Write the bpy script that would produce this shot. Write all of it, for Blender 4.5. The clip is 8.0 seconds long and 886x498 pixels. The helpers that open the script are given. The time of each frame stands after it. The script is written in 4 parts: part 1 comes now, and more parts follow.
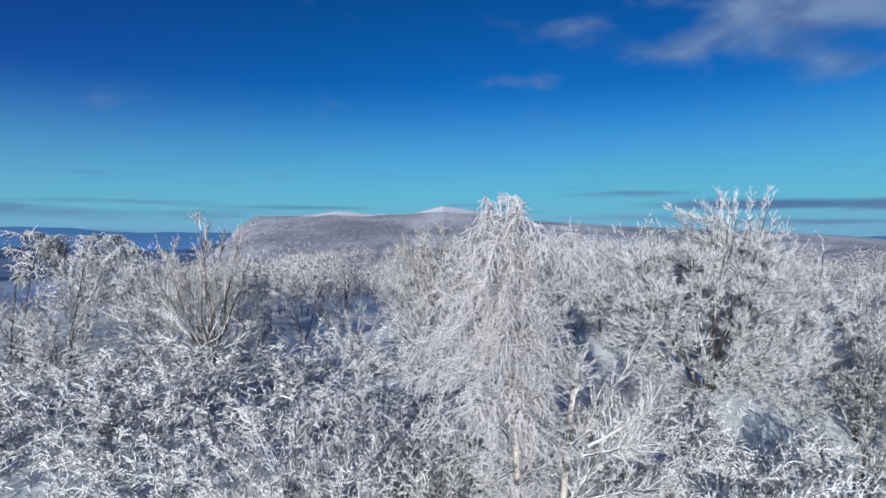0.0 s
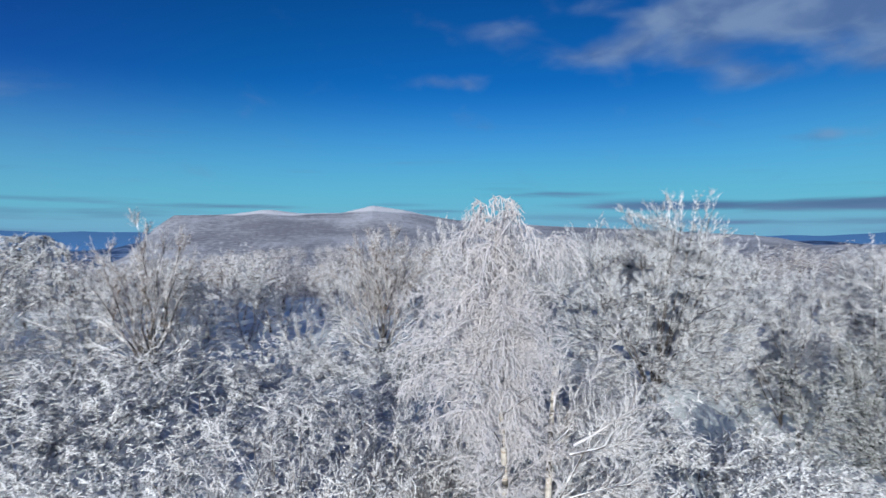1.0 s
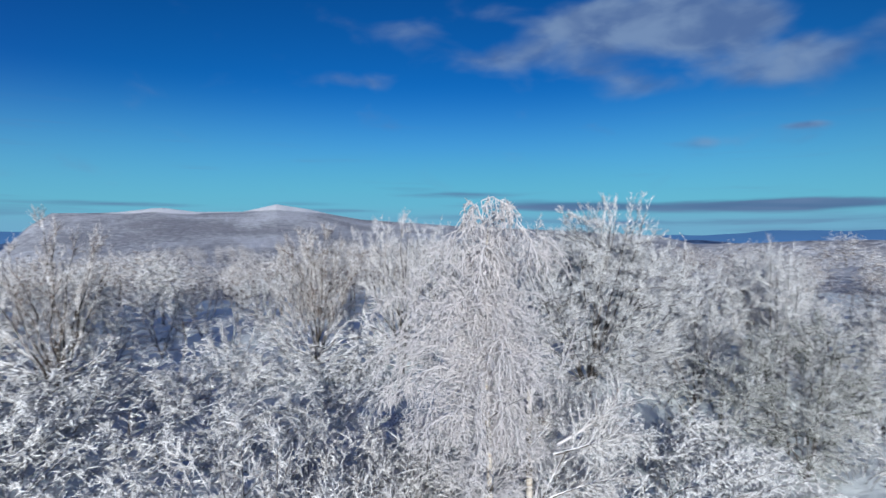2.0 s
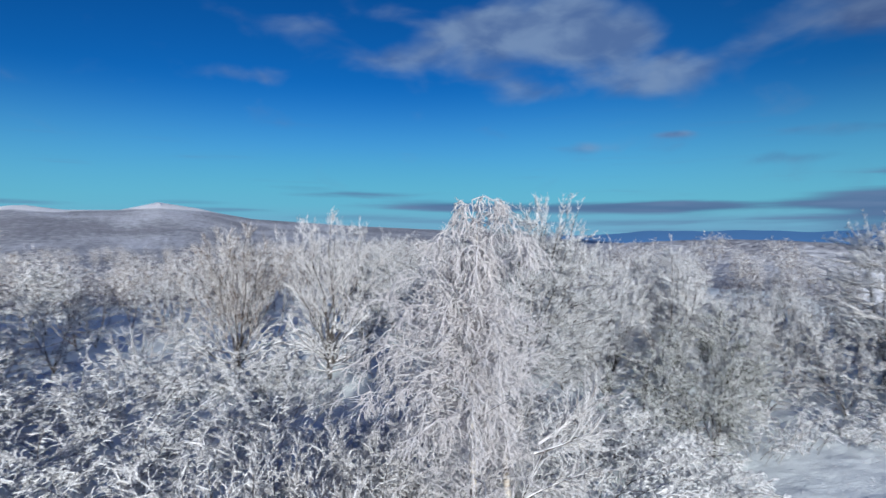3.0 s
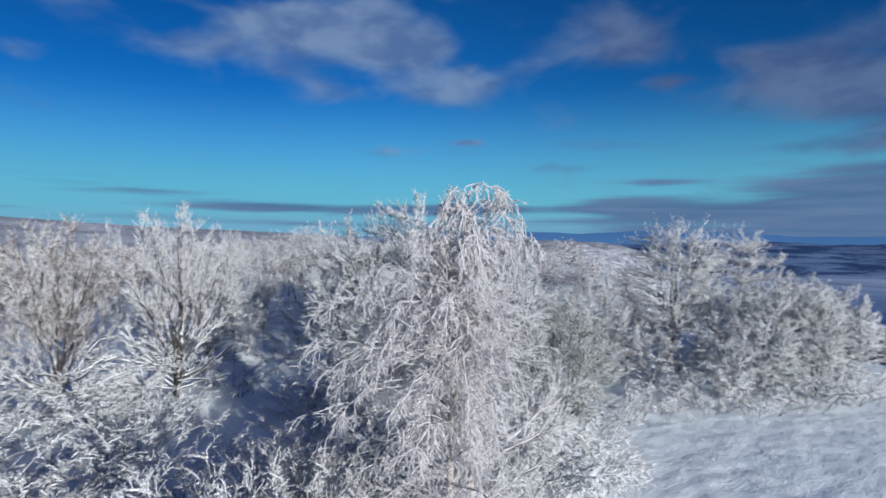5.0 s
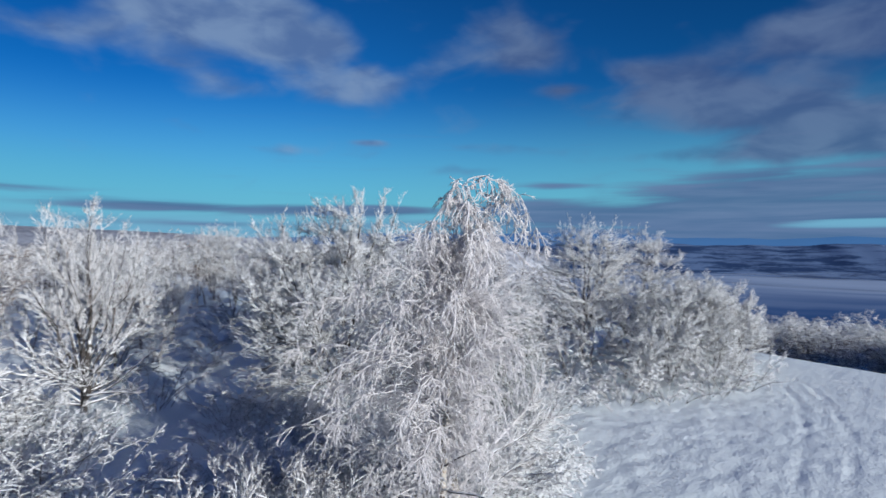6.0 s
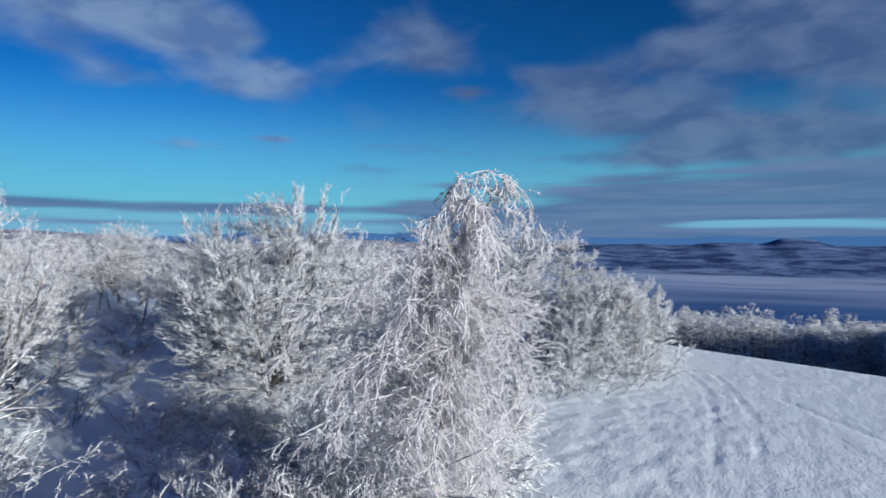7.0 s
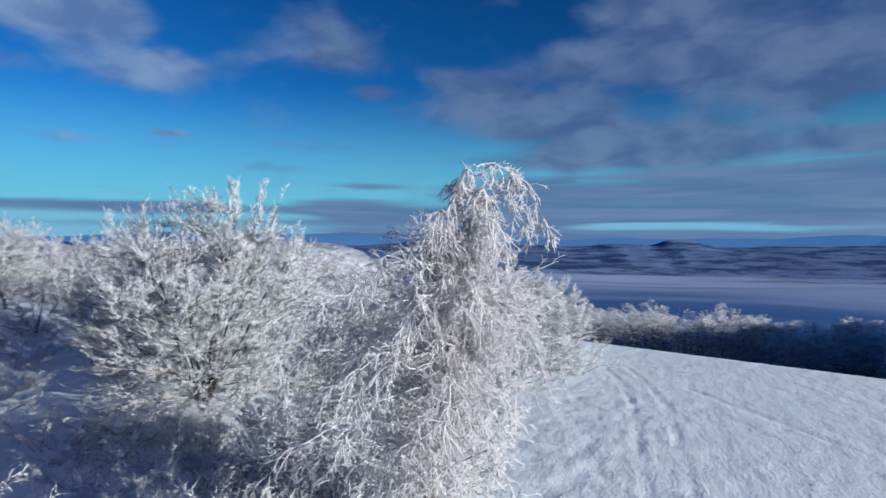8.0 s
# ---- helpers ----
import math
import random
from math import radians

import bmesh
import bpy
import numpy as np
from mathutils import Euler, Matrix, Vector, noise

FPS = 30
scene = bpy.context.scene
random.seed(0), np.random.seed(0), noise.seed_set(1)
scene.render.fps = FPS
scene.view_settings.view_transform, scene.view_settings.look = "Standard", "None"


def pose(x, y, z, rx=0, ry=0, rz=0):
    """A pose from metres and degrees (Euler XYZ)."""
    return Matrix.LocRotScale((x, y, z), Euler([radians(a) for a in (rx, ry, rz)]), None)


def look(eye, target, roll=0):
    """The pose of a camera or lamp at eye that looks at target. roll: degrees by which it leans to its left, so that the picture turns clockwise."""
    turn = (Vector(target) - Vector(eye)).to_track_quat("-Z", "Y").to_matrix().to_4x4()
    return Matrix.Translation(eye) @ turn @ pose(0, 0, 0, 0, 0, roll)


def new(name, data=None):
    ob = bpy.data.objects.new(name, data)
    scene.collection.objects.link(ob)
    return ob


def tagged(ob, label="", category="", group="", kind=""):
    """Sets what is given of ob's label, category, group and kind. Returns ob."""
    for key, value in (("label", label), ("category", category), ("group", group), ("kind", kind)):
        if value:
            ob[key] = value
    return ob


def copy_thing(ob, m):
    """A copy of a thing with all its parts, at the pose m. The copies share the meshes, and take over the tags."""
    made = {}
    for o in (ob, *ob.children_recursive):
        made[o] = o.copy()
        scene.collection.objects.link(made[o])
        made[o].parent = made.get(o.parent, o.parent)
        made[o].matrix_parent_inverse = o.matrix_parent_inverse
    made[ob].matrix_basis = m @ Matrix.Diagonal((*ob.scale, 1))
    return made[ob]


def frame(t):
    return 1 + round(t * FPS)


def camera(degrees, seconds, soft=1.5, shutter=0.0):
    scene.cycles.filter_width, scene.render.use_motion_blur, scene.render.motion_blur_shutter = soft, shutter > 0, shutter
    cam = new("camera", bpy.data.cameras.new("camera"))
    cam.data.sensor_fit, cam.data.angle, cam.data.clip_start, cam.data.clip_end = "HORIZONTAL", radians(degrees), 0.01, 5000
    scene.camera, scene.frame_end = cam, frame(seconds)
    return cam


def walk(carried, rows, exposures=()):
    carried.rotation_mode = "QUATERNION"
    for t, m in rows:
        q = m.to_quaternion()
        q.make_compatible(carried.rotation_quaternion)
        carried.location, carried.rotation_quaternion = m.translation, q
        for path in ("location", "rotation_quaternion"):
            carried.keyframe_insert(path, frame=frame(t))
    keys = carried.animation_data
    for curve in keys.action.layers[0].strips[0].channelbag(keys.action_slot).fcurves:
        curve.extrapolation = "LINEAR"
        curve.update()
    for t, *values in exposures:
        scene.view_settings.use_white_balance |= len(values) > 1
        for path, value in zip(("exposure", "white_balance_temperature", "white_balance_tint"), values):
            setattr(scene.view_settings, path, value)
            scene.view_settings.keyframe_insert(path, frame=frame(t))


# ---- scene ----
cam = camera(74.6, 8.0, 1.55, 0.65)
METRES, EYE, TILT, LEAN, TURN = 12.0, 11.0, -1.2, 0.0, 0.0
ROWS = [
    (0.0, 0.0, 0.0, 0.0, 0.0, 0.0, -0.0),
    (0.5, -0.0382, 0.0046, 0.0024, -2.33, -0.06, 0.07),
    (1.0, -0.0908, 0.0172, 0.0051, -6.92, -0.05, 0.18),
    (1.5, -0.1476, 0.0378, 0.0079, -11.34, -0.09, 0.27),
    (3.0, -0.3238, 0.1396, 0.0102, -26.35, -0.2, 0.61),
    (3.5, -0.3722, 0.1838, 0.0074, -31.07, -0.25, 0.66),
    (4.0, -0.4207, 0.2364, 0.0028, -36.21, -0.21, 0.76),
    (4.5, -0.4592, 0.2866, 0.0017, -40.8, -0.29, 0.85),
    (6.0, -0.5441, 0.4671, -0.0058, -55.14, -0.41, 0.97),
    (6.5, -0.5649, 0.5215, -0.005, -59.49, -0.51, 1.0),
    (7.0, -0.5811, 0.5813, -0.0071, -64.12, -0.65, 1.01),
    (7.5, -0.5926, 0.6388, -0.0097, -68.48, -0.73, 0.99),
    (8.0, -0.6003, 0.7016, -0.0134, -73.2, -0.71, 0.9),
]
walk(cam, [(t, pose(0, 0, EYE, TILT, LEAN, TURN) @ pose(METRES * x, METRES * y, METRES * z, 90 + pitch, roll, yaw)) for t, x, y, z, yaw, pitch, roll in ROWS], [(0.0, 0.35, 5850, 6), (3.5, 0.31, 5850, 6), (4.5, 0.30, 5850, 6), (6.5, 0.37, 5850, 6), (8.0, 0.50, 5850, 6)])

# ---- light ----
SUN_HEADING, SUN_HEIGHT = 196.0, 11.8   # degrees clockwise from +y, degrees above the horizon

sun = new("sun", bpy.data.lights.new("sun", "SUN"))
sun.data.energy, sun.data.angle, sun.data.color = 5.0, radians(0.6), (1.0, 0.93, 0.84)
_a, _e = radians(SUN_HEADING), radians(SUN_HEIGHT)
sun_way = Vector((math.sin(_a) * math.cos(_e), math.cos(_a) * math.cos(_e), math.sin(_e)))
sun.matrix_world = look(sun_way * 200, (0, 0, 0))


class Nodes:
    """Short hand for node trees."""

    def __init__(self, tree):
        self.tree = tree
        tree.nodes.clear()

    def add(self, kind, **props):
        n = self.tree.nodes.new(kind)
        for key, value in props.items():
            setattr(n, key, value)
        return n

    def put(self, socket, value):
        if hasattr(value, "is_output"):
            self.tree.links.new(value, socket)
        else:
            socket.default_value = value

    def math(self, op, a, b=0.0, c=0.0, clamp=False):
        n = self.add("ShaderNodeMath", operation=op, use_clamp=clamp)
        for s, v in zip(n.inputs, (a, b, c)):
            self.put(s, v)
        return n.outputs[0]

    def vec(self, op, a, b=(0, 0, 0)):
        n = self.add("ShaderNodeVectorMath", operation=op)
        self.put(n.inputs[0], a)
        self.put(n.inputs[1], b)
        return n.outputs["Value"] if op in ("LENGTH", "DOT_PRODUCT") else n.outputs[0]

    def noise(self, where, scale, detail=4.0, rough=0.55, distort=0.0):
        n = self.add("ShaderNodeTexNoise")
        self.put(n.inputs["Vector"], where)
        for key, v in (("Scale", scale), ("Detail", detail), ("Roughness", rough), ("Distortion", distort)):
            self.put(n.inputs[key], v)
        return n.outputs["Fac"]

    def span(self, v, a, b, lo=0.0, hi=1.0):
        n = self.add("ShaderNodeMapRange", interpolation_type="SMOOTHSTEP")
        for s, x in zip(n.inputs, (v, a, b, lo, hi)):
            self.put(s, x)
        return n.outputs[0]

    def mix(self, f, a, b, how="MIX"):
        n = self.add("ShaderNodeMix", data_type="RGBA", blend_type=how)
        self.put(n.inputs[0], f)
        for s, v in ((n.inputs[6], a), (n.inputs[7], b)):
            self.put(s, (*v, 1.0) if isinstance(v, tuple) and len(v) == 3 else v)
        return n.outputs[2]


world = bpy.data.worlds.new("world")
scene.world = world
world.use_nodes = True
w = Nodes(world.node_tree)
sky = w.add("ShaderNodeTexSky", sky_type="NISHITA", sun_disc=False, sun_elevation=radians(SUN_HEIGHT), sun_rotation=radians(SUN_HEADING))
sky.altitude, sky.air_density, sky.dust_density, sky.ozone_density = 900, 1.0, 0.1, 3.0
way = w.add("ShaderNodeTexCoord").outputs["Generated"]
sep = w.add("ShaderNodeSeparateXYZ")
w.put(sep.inputs[0], way)
dx, dy, dz = sep.outputs
heading = w.math("MULTIPLY", w.math("ARCTAN2", dx, dy), 180 / math.pi)
height = w.math("MULTIPLY", w.math("ARCSINE", dz), 180 / math.pi)
chart = w.add("ShaderNodeCombineXYZ")
w.put(chart.inputs[0], heading)
w.put(chart.inputs[1], height)
chart = chart.outputs[0]


def cloud_field(blobs):
    """Soft ovals on the sky's chart: heading, height, half width, half height, weight."""
    total = None
    for hx, hy, rx, ry, amount in blobs:
        off = w.vec("MULTIPLY", w.vec("SUBTRACT", chart, (hx, hy, 0)), (1 / rx, 1 / ry, 0))
        one = w.math("MULTIPLY", w.span(w.vec("LENGTH", off), 1.25, 0.0), amount)
        total = one if total is None else w.math("ADD", total, one)
    return total


high_clouds = cloud_field([
    (29, 18.4, 8, 3.4, 0.85), (37, 20.0, 10, 4.6, 0.9), (42, 17.8, 8, 3.8, 0.85), (22, 16.8, 7, 1.8, 0.45), (31, 15.4, 5, 1.7, 0.55), (35.8, 13.6, 5, 1.8, 0.8), (46, 13.8, 7.5, 2.3, 0.95), (51, 15.4, 5, 1.6, 0.5),
    (12, 19.0, 6, 2.2, 0.48), (3.6, 14.6, 4, 1.3, 0.40), (8.8, 14.7, 3.5, 1.2, 0.42), (21, 20.4, 4, 1.2, 0.4), (48.5, 11.6, 3, 0.7, 0.4),
    (61, 19.5, 7, 4.5, 0.6), (65, 16.6, 7, 2.6, 0.55), (57, 16.6, 6, 1.8, 0.45), (66.8, 13.9, 3.2, 0.9, 0.6), (73, 15.3, 3, 1.6, 0.42),
    (77, 13.4, 10, 3.2, 0.95), (85, 16.2, 7, 2.6, 0.85), (84, 12.2, 9, 2.4, 0.7), (94, 20, 11, 6, 1.0), (97, 15.5, 12, 3.6, 0.95), (104, 12.6, 9, 3.0, 0.85), (90, 9.4, 14, 3.4, 0.95), (79, 10.2, 8, 1.7, 0.55),
    (113, 18, 14, 8, 1.0), (114, 13.2, 8, 2.0, 0.8), (112, 8.2, 9, 1.6, 0.8), (104, 9.6, 6, 2.0, 0.6), (140, 14, 30, 14, 0.6),
    (98, 7.8, 18, 2.2, 0.72), (84, 7.6, 10, 1.6, 0.50), (48.0, 9.2, 2.2, 0.40, 0.55), (54, 9.0, 8, 0.6, 0.35), (64, 8.5, 8, 0.9, 0.6), (40, 8.3, 3.5, 0.7, 0.35), (57, 6.6, 5, 0.7, 0.4), (73, 7.6, 8, 1.0, 0.45)])
low_clouds = cloud_field([
    (12, 4.6, 4, 0.35, 0.45), (18, 4.1, 8, 0.55, 0.60), (27, 3.0, 9, 0.8, 0.75), (38, 2.7, 15, 0.8, 0.85), (50, 2.6, 11, 0.8, 0.9), (64, 2.9, 9, 1.3, 1.0), (66, 5.0, 4.5, 0.55, 0.65),
    (79, 3.6, 11, 2.1, 1.0), (93, 4.4, 15, 2.8, 1.0), (110, 4.8, 16, 3.2, 1.0), (130, 5, 24, 5, 0.8), (82, 5.6, 7, 0.8, 0.5),
    (-30, 3.1, 9, 0.35, 0.50), (-38, 2.3, 10, 0.9, 0.62), (-24, 2.0, 10, 0.7, 0.55), (-14, 2.8, 12, 0.35, 0.55), (3, 3.1, 6, 0.35, 0.45), (6, 2.4, 9, 0.4, 0.45), (-31, 5.4, 3, 0.4, 0.25), (-36, 0.2, 14, 0.9, 0.75),
    (92, 2.4, 34, 0.9, 1.0), (76, 1.9, 18, 0.8, 0.9), (97, 1.95, 30, 0.60, 1.0), (80, 1.35, 9, 0.5, 0.7), (104, 1.30, 7, 0.35, 0.6), (95, 0.5, 32, 0.62, 0.95), (118, 1.2, 14, 0.8, 0.7), (38, 1.25, 18, 0.5, 0.55), (18, 1.7, 13, 0.5, 0.45), (58, 1.4, 12, 0.6, 0.5), (90, -0.2, 45, 0.7, 1.0), (66, 0.8, 9, 1.1, 0.8), (79, 1.0, 8, 0.9, 0.8), (50, 0.3, 12, 0.6, 0.5)])
puffs = w.noise(w.vec("MULTIPLY", chart, (0.10, 0.19, 1)), 1.5, 5, 0.48, 0.35)
streaks = w.noise(w.vec("MULTIPLY", chart, (0.075, 1.1, 1)), 1.0, 6, 0.55, 0.3)
veil_a = w.math("MULTIPLY", w.span(w.math("ADD", high_clouds, w.math("MULTIPLY", w.math("SUBTRACT", puffs, 0.5), 1.7)), 0.12, 1.0), w.span(height, 40.0, 24.0))
veil_b = w.math("MULTIPLY", w.span(w.math("ADD", low_clouds, w.math("MULTIPLY", w.math("SUBTRACT", streaks, 0.5), 1.6)), 0.1, 0.95), w.span(height, 13.0, 8.0))
deep = w.add("ShaderNodeGamma")
w.put(deep.inputs[0], sky.outputs[0])
deep.inputs[1].default_value = 1.5
blue = w.mix(1.0, deep.outputs[0], (0.055, 0.186, 0.272), "MULTIPLY")
blue = w.mix(1.0, blue, (0.95, 3.25, 5.3), "DARKEN")
blue = w.mix(w.span(heading, -8, -42), blue, w.mix(1.0, blue, (1.5, 0.90, 1.15), "MULTIPLY"))
blue = w.mix(w.math("MULTIPLY", w.span(heading, 22, 44), w.span(heading, 130, 100)), blue, w.mix(1.0, blue, (1.35, 1.18, 1.10), "MULTIPLY"))
blue = w.mix(w.span(height, 20.0, 48.0), blue, (0.08, 0.24, 1.05))
blue = w.mix(w.span(height, 15.0, -1.0), blue, (1.40, 3.75, 4.6))
blue = w.mix(w.span(height, 3.2, 0.8, 0.0, 0.6), blue, (1.60, 2.9, 4.2))
billow = w.noise(w.vec("ADD", w.vec("MULTIPLY", chart, (0.10, 0.19, 1)), (0.09, -0.12, 0)), 2.0, 5, 0.5, 0.4)
lit_cloud = w.mix(w.span(billow, 0.32, 0.68), (0.88, 1.36, 2.6), (1.75, 2.35, 3.5))
bank = w.mix(w.span(streaks, 0.3, 0.75), (0.62, 1.02, 2.05), (1.15, 1.50, 2.6))
lit_cloud = w.mix(w.span(heading, 48, 66), lit_cloud, w.mix(1.0, lit_cloud, (0.59, 0.60, 0.68), "MULTIPLY"))
full = w.mix(w.math("MULTIPLY", veil_a, 0.85), blue, lit_cloud)
full = w.mix(w.math("MULTIPLY", veil_b, 0.88), full, bank)
back = w.add("ShaderNodeBackground")
w.put(back.inputs[0], full)
back.inputs[1].default_value = 0.098
w.put(w.add("ShaderNodeOutputWorld").inputs[0], back.outputs[0])


# ---- materials ----
def material(name):
    m = bpy.data.materials.new(name)
    m.use_nodes = True
    n = Nodes(m.node_tree)
    b = n.add("ShaderNodeBsdfPrincipled")
    n.put(n.add("ShaderNodeOutputMaterial").inputs[0], b.outputs[0])
    return m, n, b


def bump(n, b, height_value, strength, distance):
    k = n.add("ShaderNodeBump")
    k.inputs["Strength"].default_value, k.inputs["Distance"].default_value = strength, distance
    n.put(k.inputs["Height"], height_value)
    n.put(b.inputs["Normal"], k.outputs[0])


def frosted(name, wood, rime, cover, up, grain=9.0, clear=0.42):
    """Twigs and bark under rime: cover is how much lies all round, up how much more on top."""
    m, n, b = material(name)
    geo = n.add("ShaderNodeNewGeometry")
    where = geo.outputs["Position"]
    nz = n.add("ShaderNodeSeparateXYZ")
    n.put(nz.inputs[0], geo.outputs["Normal"])
    patch = n.noise(where, grain, 3)
    broad = n.noise(where, 0.9, 2)
    isl = geo.outputs["Random Per Island"]
    amount = n.math("ADD", n.math("MULTIPLY", nz.outputs[2], up), n.math("MULTIPLY", n.math("SUBTRACT", patch, 0.5), 1.5))
    amount = n.math("ADD", amount, n.math("MULTIPLY", n.math("SUBTRACT", broad, 0.5), 0.8))
    amount = n.math("ADD", n.math("ADD", amount, n.math("MULTIPLY", n.math("SUBTRACT", isl, 0.5), 0.5)), cover)
    tone = n.mix(isl, tuple(c * 0.9 for c in rime), rime)
    dark = n.mix(n.noise(where, 30, 3), tuple(c * 0.55 for c in wood), wood)
    lies = n.span(amount, 0.32, 0.62)
    n.put(b.inputs["Base Color"], n.mix(lies, dark, tone))
    b.inputs["Roughness"].default_value = 0.75
    b.inputs["Specular IOR Level"].default_value = 0.25
    bump(n, b, n.noise(where, 60, 2), 0.5, 0.01)
    # ice crystals let light through
    ice = n.add("ShaderNodeBsdfTranslucent")
    n.put(ice.inputs[0], tone)
    both = n.add("ShaderNodeMixShader")
    n.put(both.inputs[0], n.math("MULTIPLY", lies, clear))
    n.put(both.inputs[1], b.outputs[0])
    n.put(both.inputs[2], ice.outputs[0])
    n.put(next(k for k in n.tree.nodes if k.bl_idname == "ShaderNodeOutputMaterial").inputs[0], both.outputs[0])
    return m


RIME = frosted("rime_twig", (0.12, 0.10, 0.09), (0.84, 0.85, 0.87), 0.62, 0.40, clear=0.22)
RIME_BIRCH = frosted("rime_birch_twig", (0.20, 0.165, 0.155), (0.91, 0.885, 0.895), 0.92, 0.25, clear=0.52)
RIME_THIN = frosted("thinly_rimed_twig", (0.18, 0.13, 0.10), (0.86, 0.85, 0.86), 0.46, 0.35, clear=0.25)
RIME_GREEN = frosted("rimed_evergreen", (0.05, 0.055, 0.035), (0.84, 0.86, 0.86), 0.40, 0.50, clear=0.2)
RIME_GREY = frosted("grey_rimed_twig", (0.22, 0.17, 0.15), (0.86, 0.85, 0.86), 0.70, 0.35, clear=0.28)
BARK = frosted("snowy_bark", (0.065, 0.056, 0.052), (0.92, 0.92, 0.94), 0.20, 0.75, 4.0, 0.1)
LOAD = frosted("loose_snow", (0.55, 0.56, 0.60), (0.92, 0.92, 0.94), 0.95, 0.2, 9.0, 0.12)


def birch_bark():
    m, n, b = material("birch_bark")
    where = n.add("ShaderNodeNewGeometry").outputs["Position"]
    rings = n.noise(n.vec("MULTIPLY", where, (3, 3, 26)), 1.0, 4, 0.6)
    scars = n.noise(n.vec("MULTIPLY", where, (2, 2, 6)), 1.0, 3, 0.6)
    pale = n.mix(n.noise(where, 7, 4), (0.30, 0.27, 0.23), (0.50, 0.46, 0.41))
    col = n.mix(n.span(rings, 0.56, 0.66), pale, (0.22, 0.17, 0.13))
    n.put(b.inputs["Base Color"], n.mix(n.span(scars, 0.53, 0.60), col, (0.07, 0.06, 0.05)))
    b.inputs["Roughness"].default_value = 0.7
    bump(n, b, rings, 0.4, 0.01)
    return m


BIRCH_BARK = birch_bark()


def snow_ground():
    m, n, b = material("snow_cover")
    where = n.add("ShaderNodeNewGeometry").outputs["Position"]
    drift = n.noise(n.vec("MULTIPLY", where, (0.5, 1.0, 1.0)), 0.8, 4, 0.6)
    crumb = n.noise(where, 7, 4, 0.6)
    broad = n.noise(where, 0.07, 3)
    straw = n.noise(n.vec("MULTIPLY", where, (1.0, 2.2, 1)), 2.6, 5, 0.7)
    col = n.mix(broad, (0.83, 0.905, 0.915), (0.91, 0.955, 0.950))
    col = n.mix(n.span(straw, 0.66, 0.78, 0, 0.55), col, (0.46, 0.45, 0.43))
    n.put(b.inputs["Base Color"], col)
    b.inputs["Roughness"].default_value = 0.6
    b.inputs["Specular IOR Level"].default_value = 0.3
    tall = n.math("ADD", n.math("MULTIPLY", drift, 1.0), n.math("MULTIPLY", crumb, 0.30))
    bump(n, b, tall, 0.55, 0.18)
    return m


SNOW = snow_ground()


def far_country():
    """Snowy fields and dark woods of the hills far off, blue haze in their colour."""
    m, n, b = material("hazed_snow_country")
    where = n.add("ShaderNodeNewGeometry").outputs["Position"]
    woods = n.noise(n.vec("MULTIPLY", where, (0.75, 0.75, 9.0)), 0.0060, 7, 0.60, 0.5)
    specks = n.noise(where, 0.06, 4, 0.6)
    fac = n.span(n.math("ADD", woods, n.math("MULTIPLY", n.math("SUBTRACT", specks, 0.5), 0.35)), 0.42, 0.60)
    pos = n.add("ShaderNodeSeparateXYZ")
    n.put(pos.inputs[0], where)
    # both tones are darkened and blued for haze and cloud shade
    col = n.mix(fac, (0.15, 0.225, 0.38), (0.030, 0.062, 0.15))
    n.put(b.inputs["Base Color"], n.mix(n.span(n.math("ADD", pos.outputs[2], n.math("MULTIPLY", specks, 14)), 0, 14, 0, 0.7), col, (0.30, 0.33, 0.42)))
    b.inputs["Roughness"].default_value = 0.9
    b.inputs["Specular IOR Level"].default_value = 0.1
    return m


def wooded_hill():
    """The frosted woods on the near hill, too far to tell the trees apart."""
    m, n, b = material("frosted_woods")
    where = n.add("ShaderNodeNewGeometry").outputs["Position"]
    woods = n.noise(n.vec("MULTIPLY", where, (1, 1, 2)), 0.012, 6, 0.6, 0.5)
    specks = n.noise(where, 0.22, 4, 0.65)
    fac = n.span(n.math("ADD", n.math("MULTIPLY", woods, 0.6), n.math("MULTIPLY", specks, 0.5)), 0.42, 0.66)
    pos = n.add("ShaderNodeSeparateXYZ")
    n.put(pos.inputs[0], where)
    bald = n.span(n.math("ADD", pos.outputs[2], n.math("MULTIPLY", n.math("SUBTRACT", n.noise(n.vec("MULTIPLY", where, (1, 0.4, 1)), 0.009, 4), 0.5), 26)), 36, 40)
    col = n.mix(fac, (0.54, 0.56, 0.62), (0.23, 0.235, 0.27))
    n.put(b.inputs["Base Color"], n.mix(bald, col, (0.88, 0.89, 0.92)))
    b.inputs["Roughness"].default_value = 0.9
    bump(n, b, specks, 0.8, 3.0)
    return m


